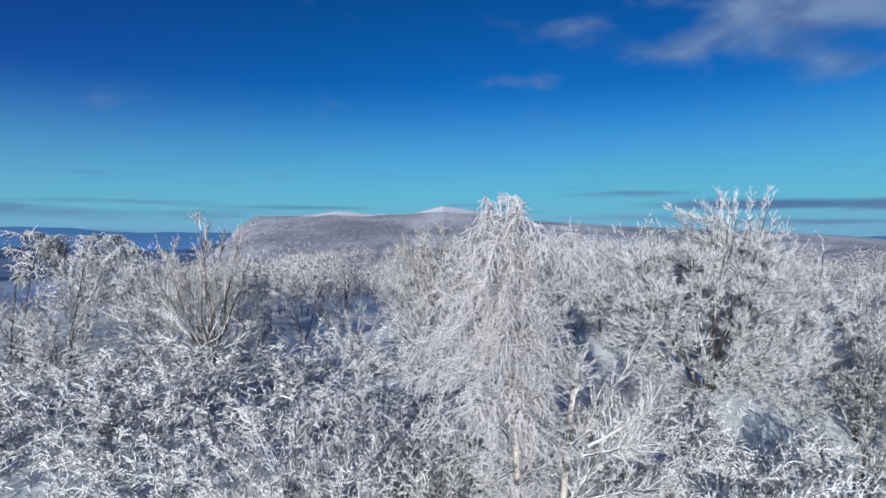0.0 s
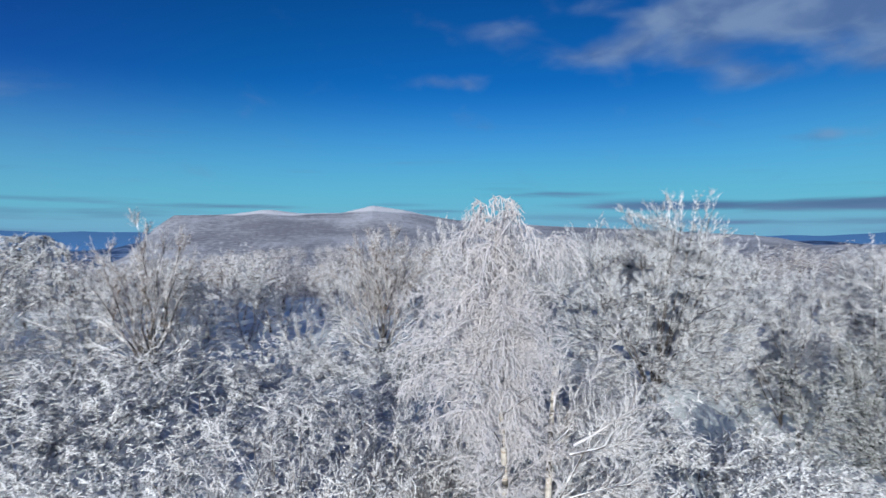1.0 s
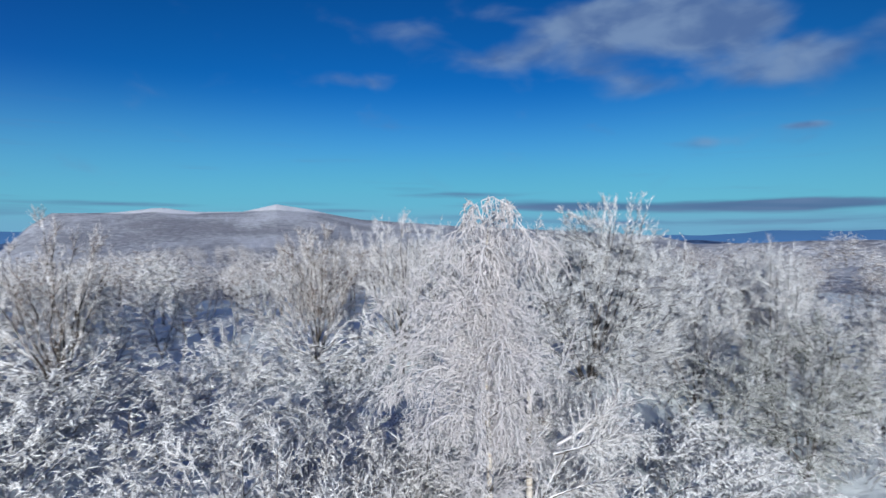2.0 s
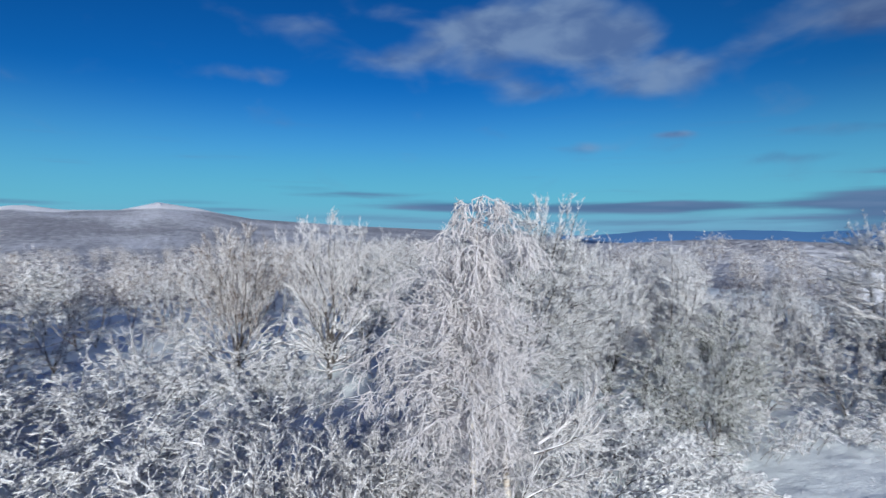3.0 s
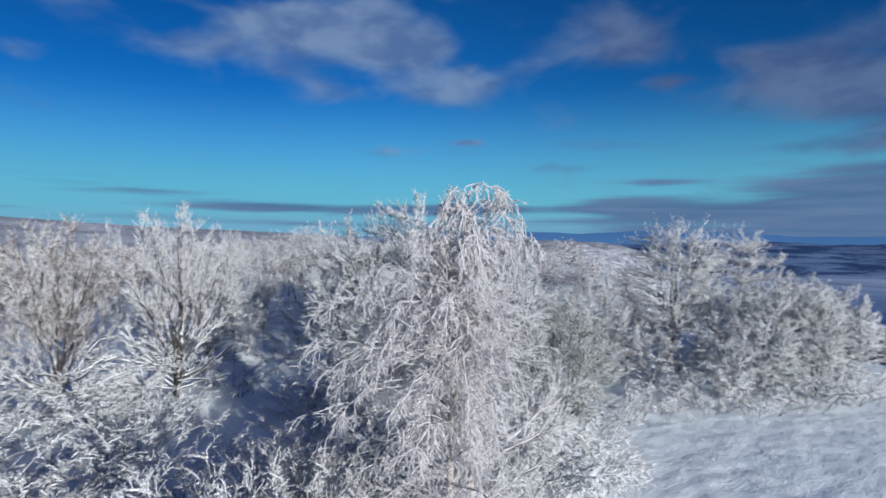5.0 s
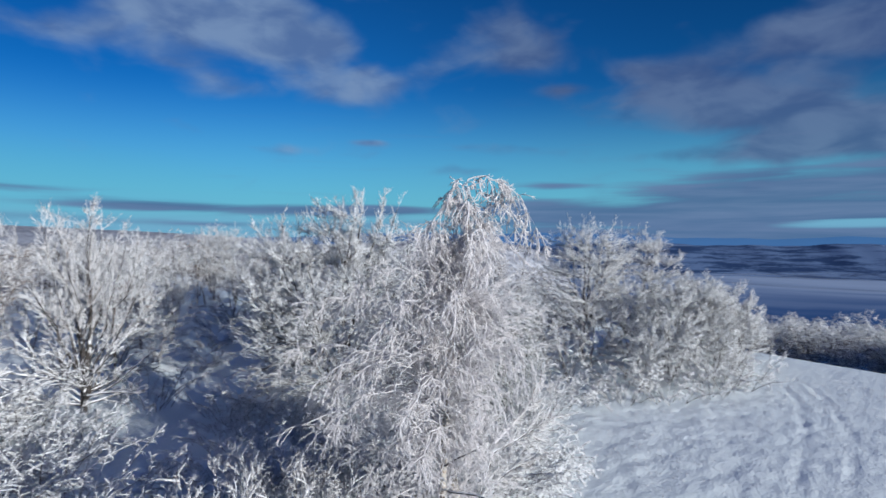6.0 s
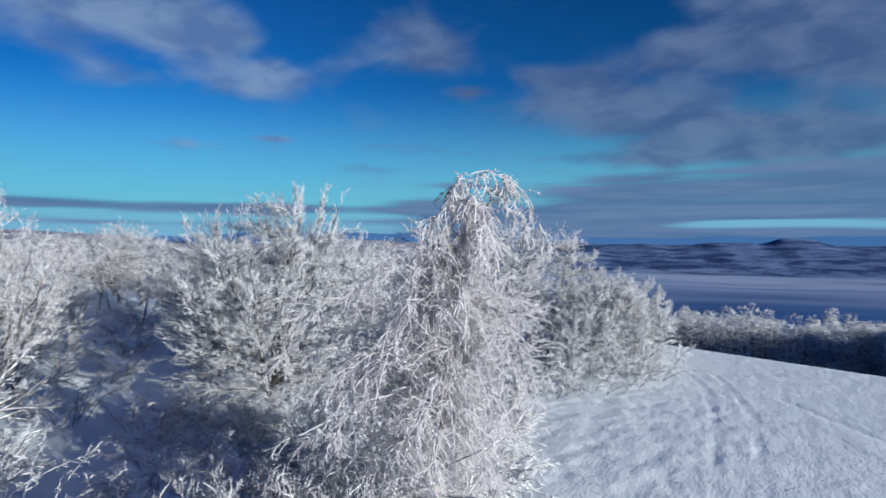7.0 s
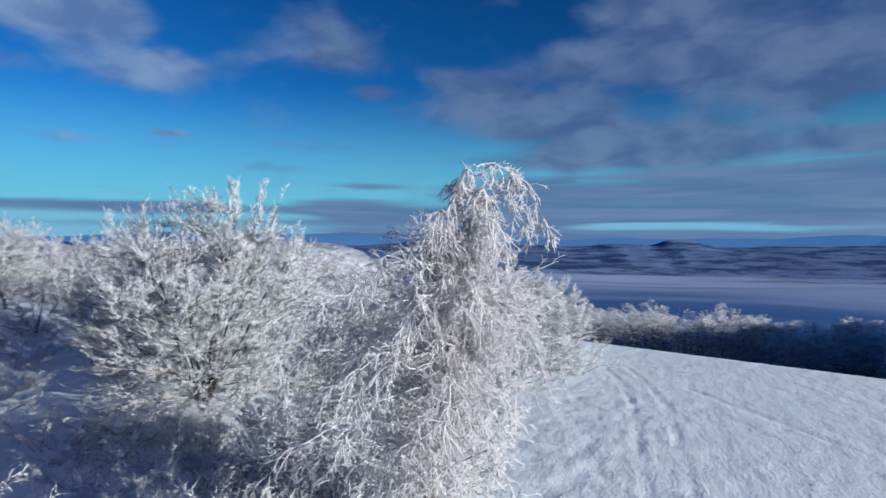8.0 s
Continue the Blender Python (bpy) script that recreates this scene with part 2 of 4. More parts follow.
def fog_sheet():
    m, n, b = material("valley_fog")
    where = n.add("ShaderNodeNewGeometry").outputs["Position"]
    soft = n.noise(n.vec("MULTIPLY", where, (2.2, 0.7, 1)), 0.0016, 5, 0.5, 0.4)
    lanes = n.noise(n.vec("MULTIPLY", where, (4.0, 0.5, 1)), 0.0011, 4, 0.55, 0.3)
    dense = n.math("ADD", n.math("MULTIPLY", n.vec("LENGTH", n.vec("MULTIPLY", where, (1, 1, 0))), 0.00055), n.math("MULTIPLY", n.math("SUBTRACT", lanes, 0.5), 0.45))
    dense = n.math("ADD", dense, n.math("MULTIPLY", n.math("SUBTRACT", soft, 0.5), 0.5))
    # cloud shade is in the base colour: dark blue near, paler far off
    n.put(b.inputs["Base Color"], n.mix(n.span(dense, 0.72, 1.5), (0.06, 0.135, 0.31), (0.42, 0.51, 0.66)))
    b.inputs["Roughness"].default_value = 1.0
    b.inputs["Specular IOR Level"].default_value = 0.0
    away = n.vec("LENGTH", n.vec("MULTIPLY", where, (1, 1, 0)))
    rag = n.math("ADD", away, n.math("MULTIPLY", n.math("SUBTRACT", soft, 0.5), 1500))
    n.put(b.inputs["Alpha"], n.span(rag, 3000, 2300))
    return m


FAR, WOODED, FOG = far_country(), wooded_hill(), fog_sheet()


# ---- mesh building ----
def mesh_of(name, verts, quads, tris, mat, smooth=False):
    me = bpy.data.meshes.new(name)
    nq, nt = len(quads), len(tris)
    me.vertices.add(len(verts))
    me.vertices.foreach_set("co", np.asarray(verts, np.float32).ravel())
    loops = np.concatenate([np.asarray(quads, np.int32).reshape(-1), np.asarray(tris, np.int32).reshape(-1)])
    me.loops.add(len(loops))
    me.loops.foreach_set("vertex_index", loops)
    me.polygons.add(nq + nt)
    starts = np.concatenate([np.arange(nq) * 4, nq * 4 + np.arange(nt) * 3]).astype(np.int32)
    me.polygons.foreach_set("loop_start", starts)
    if smooth:
        me.polygons.foreach_set("use_smooth", np.ones(nq + nt, bool))
    me.update(calc_edges=True)
    me.materials.append(mat)
    return me


def unit(v):
    return v / np.maximum(np.linalg.norm(v, axis=-1, keepdims=True), 1e-9)


def tubes(P, R, S):
    """Tapered tubes along polylines P (n, k, 3) of radii R (n, k), S sides, each ending in a point."""
    n, k = P.shape[:2]
    T = unit(P[:, -1] - P[:, 0])
    side = unit(np.cross(T, np.where(np.abs(T[:, 2:3]) > 0.9, [[1.0, 0, 0]], [[0, 0, 1.0]])))
    up = np.cross(side, T)
    ang = np.arange(S) * 2 * np.pi / S
    ring = np.cos(ang)[None, :, None] * side[:, None] + np.sin(ang)[None, :, None] * up[:, None]
    body = P[:, :-1, None] + R[:, :-1, None, None] * ring[:, None]
    per = (k - 1) * S + 1
    verts = np.concatenate([body.reshape(n, -1, 3), P[:, -1:]], 1).reshape(-1, 3)
    s = np.arange(S)
    q = []
    for j in range(k - 2):
        q.append(np.stack([j * S + s, j * S + (s + 1) % S, (j + 1) * S + (s + 1) % S, (j + 1) * S + s], 1))
    q = np.concatenate(q) if q else np.zeros((0, 4), int)
    last = (k - 2) * S
    t = np.stack([last + s, last + (s + 1) % S, np.full(S, per - 1)], 1)
    off = (np.arange(n) * per)[:, None, None]
    return verts, (q[None] + off).reshape(-1, 4), (t[None] + off).reshape(-1, 3)


def spindles(A, B, r):
    """Six-sided lumps with two points, from A to B, r thick: snow that lies along a branch."""
    n = len(A)
    T = unit(B - A)
    side = unit(np.cross(T, [[0, 0, 1.0]]))
    up = np.cross(side, T)
    mid = (A + B) / 2
    ring = np.stack([side * 1.1, up * 1.2, -side * 1.1, -up * 0.7], 1) * r[:, None, None] + mid[:, None]
    verts = np.concatenate([A[:, None], B[:, None], ring], 1).reshape(-1, 3)
    t = np.array([[0, 2, 3], [0, 3, 4], [0, 4, 5], [0, 5, 2], [1, 3, 2], [1, 4, 3], [1, 5, 4], [1, 2, 5]])
    return verts, np.zeros((0, 4), int), (t[None] + (np.arange(n) * 6)[:, None, None]).reshape(-1, 3)


def merge(*pieces):
    v, q, t, base = [], [], [], 0
    for a, b, c in pieces:
        v.append(a), q.append(b + base), t.append(c + base)
        base += len(a)
    return np.concatenate(v), np.concatenate(q), np.concatenate(t)


def shoots(rng, start, way_, length, k, pull=(0, 0, 0), wob=0.1):
    """Polylines that leave start along way_, bent by pull and shaken by wob."""
    p, d, out = start.copy(), unit(way_), [start.copy()]
    pull = np.asarray(pull, float)
    for _ in range(k - 1):
        p = p + d * (length / (k - 1))[:, None]
        out.append(p.copy())
        d = unit(d + pull / (k - 1) + rng.normal(0, wob, d.shape))
    return np.stack(out, 1)


def spawn(rng, P, n, u0, u1, lo, hi):
    """n starts on each parent between u0 and u1 of its length, leaving at lo to hi degrees."""
    m, k = P.shape[:2]
    u = rng.uniform(u0, u1, (m, n))
    f = u * (k - 1)
    i = np.minimum(f.astype(int), k - 2)
    rows = np.arange(m)[:, None]
    a, b = P[rows, i], P[rows, i + 1]
    start = a + (b - a) * (f - i)[..., None]
    tang = unit(b - a)
    rnd = rng.normal(size=tang.shape)
    perp = unit(rnd - (rnd * tang).sum(-1, keepdims=True) * tang)
    th = np.radians(rng.uniform(lo, hi, (m, n)))[..., None]
    return start.reshape(-1, 3), (tang * np.cos(th) + perp * np.sin(th)).reshape(-1, 3), u.ravel(), np.repeat(np.arange(m), n)


def taper(n, k, r0, r1):
    r0 = np.broadcast_to(np.asarray(r0, float), (n,))
    return r0[:, None] + (r1 - r0)[:, None] * np.linspace(0, 1, k)[None]


def part(name, shape, mat, parent, label="", smooth=False, kind=""):
    ob = new(name, mesh_of(name, *shape, mat, smooth))
    ob.parent = parent
    return tagged(ob, label, kind=kind)


# ---- ground ----
def ss(a, b, v):
    t = np.clip((v - a) / (b - a), 0, 1)
    return t * t * (3 - 2 * t)


RUTS = [((14, 7.0), (24, 7.3), (32, 7.5), (38, 8.2), (42, 9.2), (48, 13)), ((14, 5.2), (24, 5.3), (32, 5.4), (38, 6.2), (43, 7.6), (50, 12))]


def open_hill(x, y):
    """How much of the bare snowy hill behind the grove lies at x, y."""
    u, v = 0.55 * (x - 190) - 0.83 * (y - 165), 0.83 * (x - 190) + 0.55 * (y - 165)
    return 1 - ss(0.45, 1.0, np.hypot(u / 110, v / 62))


def ground(x, y):
    """Height of the land at x, y."""
    x, y = np.asarray(x, float), np.asarray(y, float)
    u = x - 0.5 * (y - 12)
    terrace = 4.5 * (1 - ss(3, 16, u))
    terrace = terrace * (1 - 0.7 * ss(25, 90, -x)) - 4.5 * ss(38, 120, y) + 2.0 * ss(26, 45, y) * ss(0, 30, x)
    wv = (x - 51.5 - 0.42 * y) / 1.08
    drop = 0.30 * np.where(wv > 4, wv, np.where(wv < -4, 0, (wv + 4) ** 2 / 16))
    drop = drop * (1 - ss(25, 75, y - 0.30 * (x - 50)))
    r = np.hypot(x, y) + 1e-6
    az = np.degrees(np.arctan2(x, y))
    z = terrace - np.minimum(drop, 190)
    # the open snowy hill behind the trees
    z = z + 6.0 * np.exp(-(((x - 120) / 75) ** 2 + ((y - 95) / 42) ** 2)) * ss(40, 100, r)
    # the shaded lane between the trees lies a little lower
    along, across = (x - 9) * 0.645 + (y - 30) * 0.763, (x - 9) * 0.763 - (y - 30) * 0.645
    z = z - 0.9 * np.exp(-(across / 3.0) ** 2) * ss(-14, -7, along) * (1 - ss(13, 22, along))
    # slopes down on the other sides
    z = z - 0.10 * np.maximum(-x - 45, 0) - 0.10 * np.maximum(-y - 60, 0)
    # an added shoulder out of view to the south-east, to shade the valley wood
    z = z + (39.6 + 0.045 * np.clip(x - 34, 0, 150)) * ss(14, 32, x) * (1 - ss(150, 230, x)) * np.exp(-((y + 112) / 26) ** 2)
    # the wooded hill ahead
    crest = np.interp(az, [-40, -23, -19.5, -18, -13, -10, -7, -3, 0, 3, 5, 8, 17, 28, 40, 60], [-60, -40, 22, 37, 39, 46, 41, 42, 52, 46, 40, 33, 25, 18, 8, -60])
    on = ss(180, 780, r) - 0.9 * ss(900, 1500, r)
    nearby = ss(-45, -24, az) * (1 - ss(35, 70, az))
    z = z * (1 - ss(150, 700, r)) + ss(150, 700, r) * (nearby * (crest * ss(300, 800, r) - 200 * ss(950, 1500, r)) + (1 - nearby) * -200)
    bare = open_hill(x, y)
    z = z + bare * (8.6 - 0.05 * np.maximum(x - 200, 0) + 1.2 * np.sin(x * 0.045) * np.sin(y * 0.05 + 1) - z)
    # hills round the rim
    lump = np.sin(az * 0.35 + 1) * 25 + np.sin(az * 0.9 + r * 0.002) * 18 + np.sin(az * 2.3 + r * 0.004) * 9 + np.sin(r * 0.011 + az * 0.2) * 16
    z = z + ss(2500, 4300, r) * (163 + 0.26 * lump)
    z = z + 95 * np.exp(-(((az - 95.2) / 2.0) ** 4 + ((r - 4300) / 400) ** 2)) * 0.42
    # ruts and small drifts on the field
    field = ss(13, 18, u) * (1 - ss(20, 40, wv))
    rough = np.zeros_like(x)
    for i in range(14):
        q, k = i * 2.399, 1.3 + 0.42 * i
        rough = rough + np.sin(k * (x * np.cos(q) + y * np.sin(q)) + i * 1.7 + 1.2 * np.sin(0.7 * k * (x * np.sin(q) - y * np.cos(q)))) / (1.2 + 0.25 * i)
    z = z + field * 0.014 * rough * (0.35 + 0.9 * ss(2.0, 11.0, y) * (1 - ss(32, 42, x)))
    for line in RUTS:
        line = np.asarray(line, float)
        yy = np.interp(x, line[:, 0], line[:, 1]) + 0.06 * np.sin(x * 1.1)
        keep = (x > line[0, 0]) * (x < line[-1, 0])
        patchy = 0.65 + 0.35 * np.sin(x * 0.8 + line[0, 1])
        z = z - keep * patchy * 0.05 * np.exp(-((y - yy) / 0.16) ** 2) + keep * patchy * 0.03 * np.exp(-((np.abs(y - yy) - 0.36) / 0.15) ** 2)
    return z


def axis(lo, hi, step, far):
    mid = np.arange(lo, hi + step / 2, step)
    out, d, p = [], step, hi
    while p < far:
        d = min(d * 1.09, 190)
        p += d
        out.append(p)
    low_, d, p = [], step, lo
    while p > -far:
        d = min(d * 1.09, 190)
        p -= d
        low_.append(p)
    return np.concatenate([low_[::-1], mid, out])


def build_ground():
    xs, ys = axis(13, 47, 0.27, 4640), axis(-6, 20, 0.27, 4640)
    X, Y = np.meshgrid(xs, ys)
    Z = ground(X, Y)
    # footprints in a line across the field
    for i in range(34):
        s = i / 33
        fx, fy = 37.5 - 10.5 * s + 0.12 * (i % 2), 3.6 - 6.6 * s + 0.1 * math.sin(i * 1.7)
        Z -= 0.06 * np.exp(-(((X - fx) / 0.16) ** 2 + ((Y - fy) / 0.16) ** 2))
    nx, ny = len(xs), len(ys)
    i = (np.arange(ny - 1)[:, None] * nx + np.arange(nx - 1)[None]).ravel()
    quads = np.stack([i, i + 1, i + nx + 1, i + nx], 1)
    me = mesh_of("ground", np.stack([X, Y, Z], -1).reshape(-1, 3), quads, np.zeros((0, 3), int), SNOW, True)
    me.materials.append(WOODED)
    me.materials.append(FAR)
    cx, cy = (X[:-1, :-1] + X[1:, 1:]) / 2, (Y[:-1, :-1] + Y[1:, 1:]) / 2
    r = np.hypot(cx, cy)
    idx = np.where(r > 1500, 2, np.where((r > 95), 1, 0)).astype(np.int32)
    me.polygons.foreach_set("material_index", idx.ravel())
    return tagged(new("ground", me), "snow-covered hillside, field and far wooded hills", "ground", kind="structure")


build_ground()


def build_fog():
    az = np.radians(np.arange(0, 361, 4))
    rr = np.array([450, 620, 900, 1300, 1800, 2400, 3000, 3400])
    A, R_ = np.meshgrid(az, rr)
    Z = -150 + 9 * np.sin(A * 5 + R_ * 0.004) + 6 * np.sin(A * 11 - R_ * 0.003)
    v = np.stack([np.sin(A) * R_, np.cos(A) * R_, Z], -1).reshape(-1, 3)
    nx = len(az)
    i = (np.arange(len(rr) - 1)[:, None] * nx + np.arange(nx - 1)[None]).ravel()
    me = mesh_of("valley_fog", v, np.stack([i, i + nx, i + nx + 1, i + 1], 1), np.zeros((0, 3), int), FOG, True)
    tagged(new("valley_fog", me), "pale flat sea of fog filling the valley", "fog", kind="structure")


build_fog()


def build_far_mountains():
    """The range at the edge of sight, its blue haze put in as a glow."""
    m, n, b = material("blue_haze_glow")
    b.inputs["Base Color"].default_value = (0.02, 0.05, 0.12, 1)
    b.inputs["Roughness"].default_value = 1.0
    # haze of the distance, given as emission
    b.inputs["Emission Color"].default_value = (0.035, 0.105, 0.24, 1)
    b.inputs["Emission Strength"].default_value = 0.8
    az = np.arange(0, 361, 0.5)
    tall = 34 + 16 * np.sin(np.radians(az * 7 + 40)) + 9 * np.sin(np.radians(az * 17)) + 5 * np.sin(np.radians(az * 41 + 10)) + 2 * np.sin(np.radians(az * 97))
    tall = tall + 25 * ss(300, 320, az) - 16 * ss(75, 90, az) * (1 - ss(120, 140, az))
    a = np.radians(az)
    rows_ = [np.stack([np.sin(a) * r, np.cos(a) * r, z], 1) for r, z in ((4550, np.full(len(a), -260.0)), (4600, tall), (4690, np.full(len(a), -260.0)))]
    k = len(a)
    i = (np.arange(2)[:, None] * k + np.arange(k - 1)[None]).ravel()
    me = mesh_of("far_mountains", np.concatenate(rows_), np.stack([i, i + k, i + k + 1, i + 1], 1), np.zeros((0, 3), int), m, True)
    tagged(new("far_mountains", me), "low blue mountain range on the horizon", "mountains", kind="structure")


build_far_mountains()


def place(ob, x, y, turn=0.0, size=1.0, tall=1.0):
    ob.location = (x, y, float(ground(x, y)) - 0.05)
    ob.rotation_euler = (0, 0, radians(turn))
    ob.scale = (size, size, size * tall)
    return ob


def copy_at(ob, x, y, turn, size, tall=1.0):
    c = copy_thing(ob, pose(x, y, float(ground(x, y)) - 0.05, 0, 0, turn))
    c.scale = (size, size, size * tall)
    return c


# ---- trees and shrubs ----
def bows(A, B, k, belly):
    """Curved polylines from A to B that leave A low and rise (belly < 1) or sag."""
    t = np.linspace(0, 1, k)[None, :, None]
    C = A + (B - A) * np.stack([np.full(len(A), belly)] * 2 + [np.full(len(A), 1 - belly)], 1)
    return A[:, None] * (1 - t) ** 2 + 2 * C[:, None] * t * (1 - t) + B[:, None] * t ** 2


def crown_tree(name, seed, tall, radius, label, bottom=0.15, stems=8, boughs=160, sprigs=8, tips=4, twig=None, fine=0.016, thick=0.08, belly=0.6, droop=0.0,
               lean=(0, 0), spires=0, spire_at=(0, 0), loaded=0.0, category="tree", bough_mat=None, sprig_len=0.06, sprig_k=3, skirt=0.0):
    """A bare tree under rime: a short trunk, limbs that fan out, boughs that fill an oval crown, and its fine twigs."""
    rng = np.random.default_rng(seed)
    twig = twig or RIME
    tree = tagged(new(name), label, category)
    lean = np.array([lean[0], lean[1], 0.0])
    trunk = bows(np.zeros((1, 3)), np.array([[lean[0] * 0.15, lean[1] * 0.15, tall * (0.10 + bottom * 0.5)]]), 5, 0.5)
    part("trunk", tubes(trunk, taper(1, 5, thick * 1.5, thick), 8), BARK, tree, smooth=True)
    mid = np.array([0, 0, tall * (1 + bottom) / 2]) + lean
    rad = np.array([radius, radius, tall * (1 - bottom) / 2])
    g = rng.normal(size=(stems, 3))
    g[:, 2] = np.abs(g[:, 2]) + 0.25
    ends = mid + unit(g) * rad * rng.uniform(0.75, 1.0, (stems, 1))
    if spires:
        a = rng.uniform(0, 6.28, spires)
        r = radius * 0.55 * np.sqrt(rng.random(spires))
        ends[:spires] = mid + np.stack([spire_at[0] + np.cos(a) * r * (0.5 if spire_at[0] else 1), spire_at[1] + np.sin(a) * r * (0.5 if spire_at[0] else 1), np.full(spires, rad[2]) * rng.uniform(0.95, 1.10, spires)], 1)
    start = trunk[0][rng.integers(1, 4, stems)]
    limb = bows(start, ends, 9, belly)
    limb[:, 1:-1] += rng.normal(0, 0.008 * tall, limb[:, 1:-1].shape)
    for i in range(stems):
        part("limb", tubes(limb[i:i + 1], taper(1, 9, thick * rng.uniform(0.5, 0.8), 0.012), 6), BARK, tree, smooth=True)
    g = unit(rng.normal(size=(boughs, 3)))
    wide = np.linalg.norm(g[:, :2], axis=1, keepdims=True)
    g[:, :2] *= np.where(g[:, 2:] < 0, 1 + skirt * (1 / np.maximum(wide, 0.3) - 1), 1.0)     # a full foot to the crown
    to = mid + g * rad * (rng.uniform(0.12, 1.0, (boughs, 1)) ** 0.42) * rng.uniform(0.88, 1.08, (boughs, 1))
    pts = limb[:, 1:-1].reshape(-1, 3)
    gap = to[:, None] - pts[None]
    cost = np.linalg.norm(gap, axis=2) + np.maximum(0.25 * tall * 0.3 - gap[..., 2], 0) * (1.0 - droop)
    frm = pts[np.argmin(cost, 1)]
    bough = bows(frm, to, 5, 0.6 - 0.3 * droop)
    bough[:, 1:] += rng.normal(0, 0.010 * tall, bough[:, 1:].shape)
    part("bough", tubes(bough, taper(boughs, 5, 0.020, fine), 3), bough_mat or BARK, tree, "thin snow-lined boughs", kind="stuff")
    s, d, u, who = spawn(rng, bough, sprigs, 0.2, 1.0, 15, 48)
    s2, d2, u2, _ = spawn(rng, limb, sprigs * 4, 0.45, 1.0, 15, 45)
    s, d, u = np.concatenate([s, s2]), np.concatenate([d, d2]), np.concatenate([u, u2])
    ln = rng.uniform(0.6, 1.3, len(u)) * tall * sprig_len * (1.2 - 0.4 * u)
    sprig = shoots(rng, s, d, ln, sprig_k, (0, 0, 0.85 - 1.8 * droop), 0.10)
    s, d, u, who = spawn(rng, sprig, tips, 0.15, 1.0, 20, 52)
    tip = shoots(rng, s, d + np.array([0, 0, 0.25 - 0.6 * droop]), rng.uniform(0.25, 0.6, len(u)) * tall * sprig_len, 2, wob=0.1)
    part("crown", merge(tubes(sprig, taper(len(sprig), sprig_k, fine * 1.15, fine * 0.8), 3), tubes(tip, taper(len(tip), 2, fine, fine), 3)), twig, tree, "dense rime-coated twigs", kind="stuff")
    if loaded:
        pick = rng.random(len(sprig)) < loaded
        A, B = sprig[pick, 0], sprig[pick, -1]
        up = np.array([0, 0, 0.015])
        part("snow_load", spindles(A + up, B + up, rng.uniform(0.02, 0.045, len(A))), LOAD, tree, "clumps of snow on the twigs", kind="stuff")
    return tree


def shrub(seed, radius, tall, label, twig, load, stems=16, fine=0.009, upright=0.4, n2=26, n3=7, tip=(0.03, 0.10), reach=0.19, pad=(0.008, 0.016), cane=0.016):
    """A low thicket of arching stems with snow lying on it."""
    rng = np.random.default_rng(seed)
    bush = tagged(new("shrub"), label, "shrub")
    a = rng.uniform(0, 2 * np.pi, stems)
    r = radius * np.sqrt(rng.random(stems))
    start = np.stack([np.cos(a) * r * 0.55, np.sin(a) * r * 0.55, np.zeros(stems)], 1)
    d = np.stack([np.cos(a) * (1 - upright), np.sin(a) * (1 - upright), np.full(stems, 0.75 + upright)], 1) + rng.normal(0, 0.2, (stems, 3))
    stem = shoots(rng, start, d, tall * rng.uniform(0.8, 1.35, stems), 7, (0, 0, -1.1 * (1 - upright)), 0.12)
    part("stem", tubes(stem, taper(stems, 7, cane, min(cane, 0.009)), 4), BARK, bush, "dark arching stems", kind="stuff")
    s, d, u, who = spawn(rng, stem, n2, 0.2, 1.0, 25, 75)
    spray = shoots(rng, s, d, reach * rng.uniform(0.5, 1.3, len(u)), 4, (0, 0, -0.7 + 1.4 * upright), 0.26)
    s, d, u, who = spawn(rng, spray, n3, 0.1, 1.0, 25, 75)
    tips = shoots(rng, s, d, rng.uniform(*tip, len(u)), 2, wob=0.1)
    part("spray", merge(tubes(spray, taper(len(spray), 4, 0.0075, 0.0055), 3), tubes(tips, taper(len(tips), 2, fine, fine), 3)), twig, bush, "fine rimed twigs", kind="stuff")
    if load:
        pick = spray[rng.random(len(spray)) < load]
        thick = rng.uniform(0.6, 1.4, (len(pick), 4)) * rng.uniform(*pad, (len(pick), 1))
        small = tips[rng.random(len(tips)) < load * 0.45]
        up = np.array([0, 0, 0.010])
        part("snow_load", merge(tubes(pick + up, thick, 3), tubes(small + up, taper(len(small), 2, 0.0085, 0.007), 3)), LOAD, bush, "snow lying along the twigs", kind="stuff")
    return bush


# ---- the weeping birch that the camera circles ----
BX, BY = 1.45, 11.15


def arch(a, peak, b, k=11):
    """A branch that leaves a, rises over peak and falls to b."""
    a, peak, b = (np.asarray(v, float) for v in (a, peak, b))
    t = np.linspace(0, 1, k)[:, None]
    mid = 2 * peak - (a + b) / 2
    return a * (1 - t) ** 2 + 2 * mid * t * (1 - t) + b * t ** 2


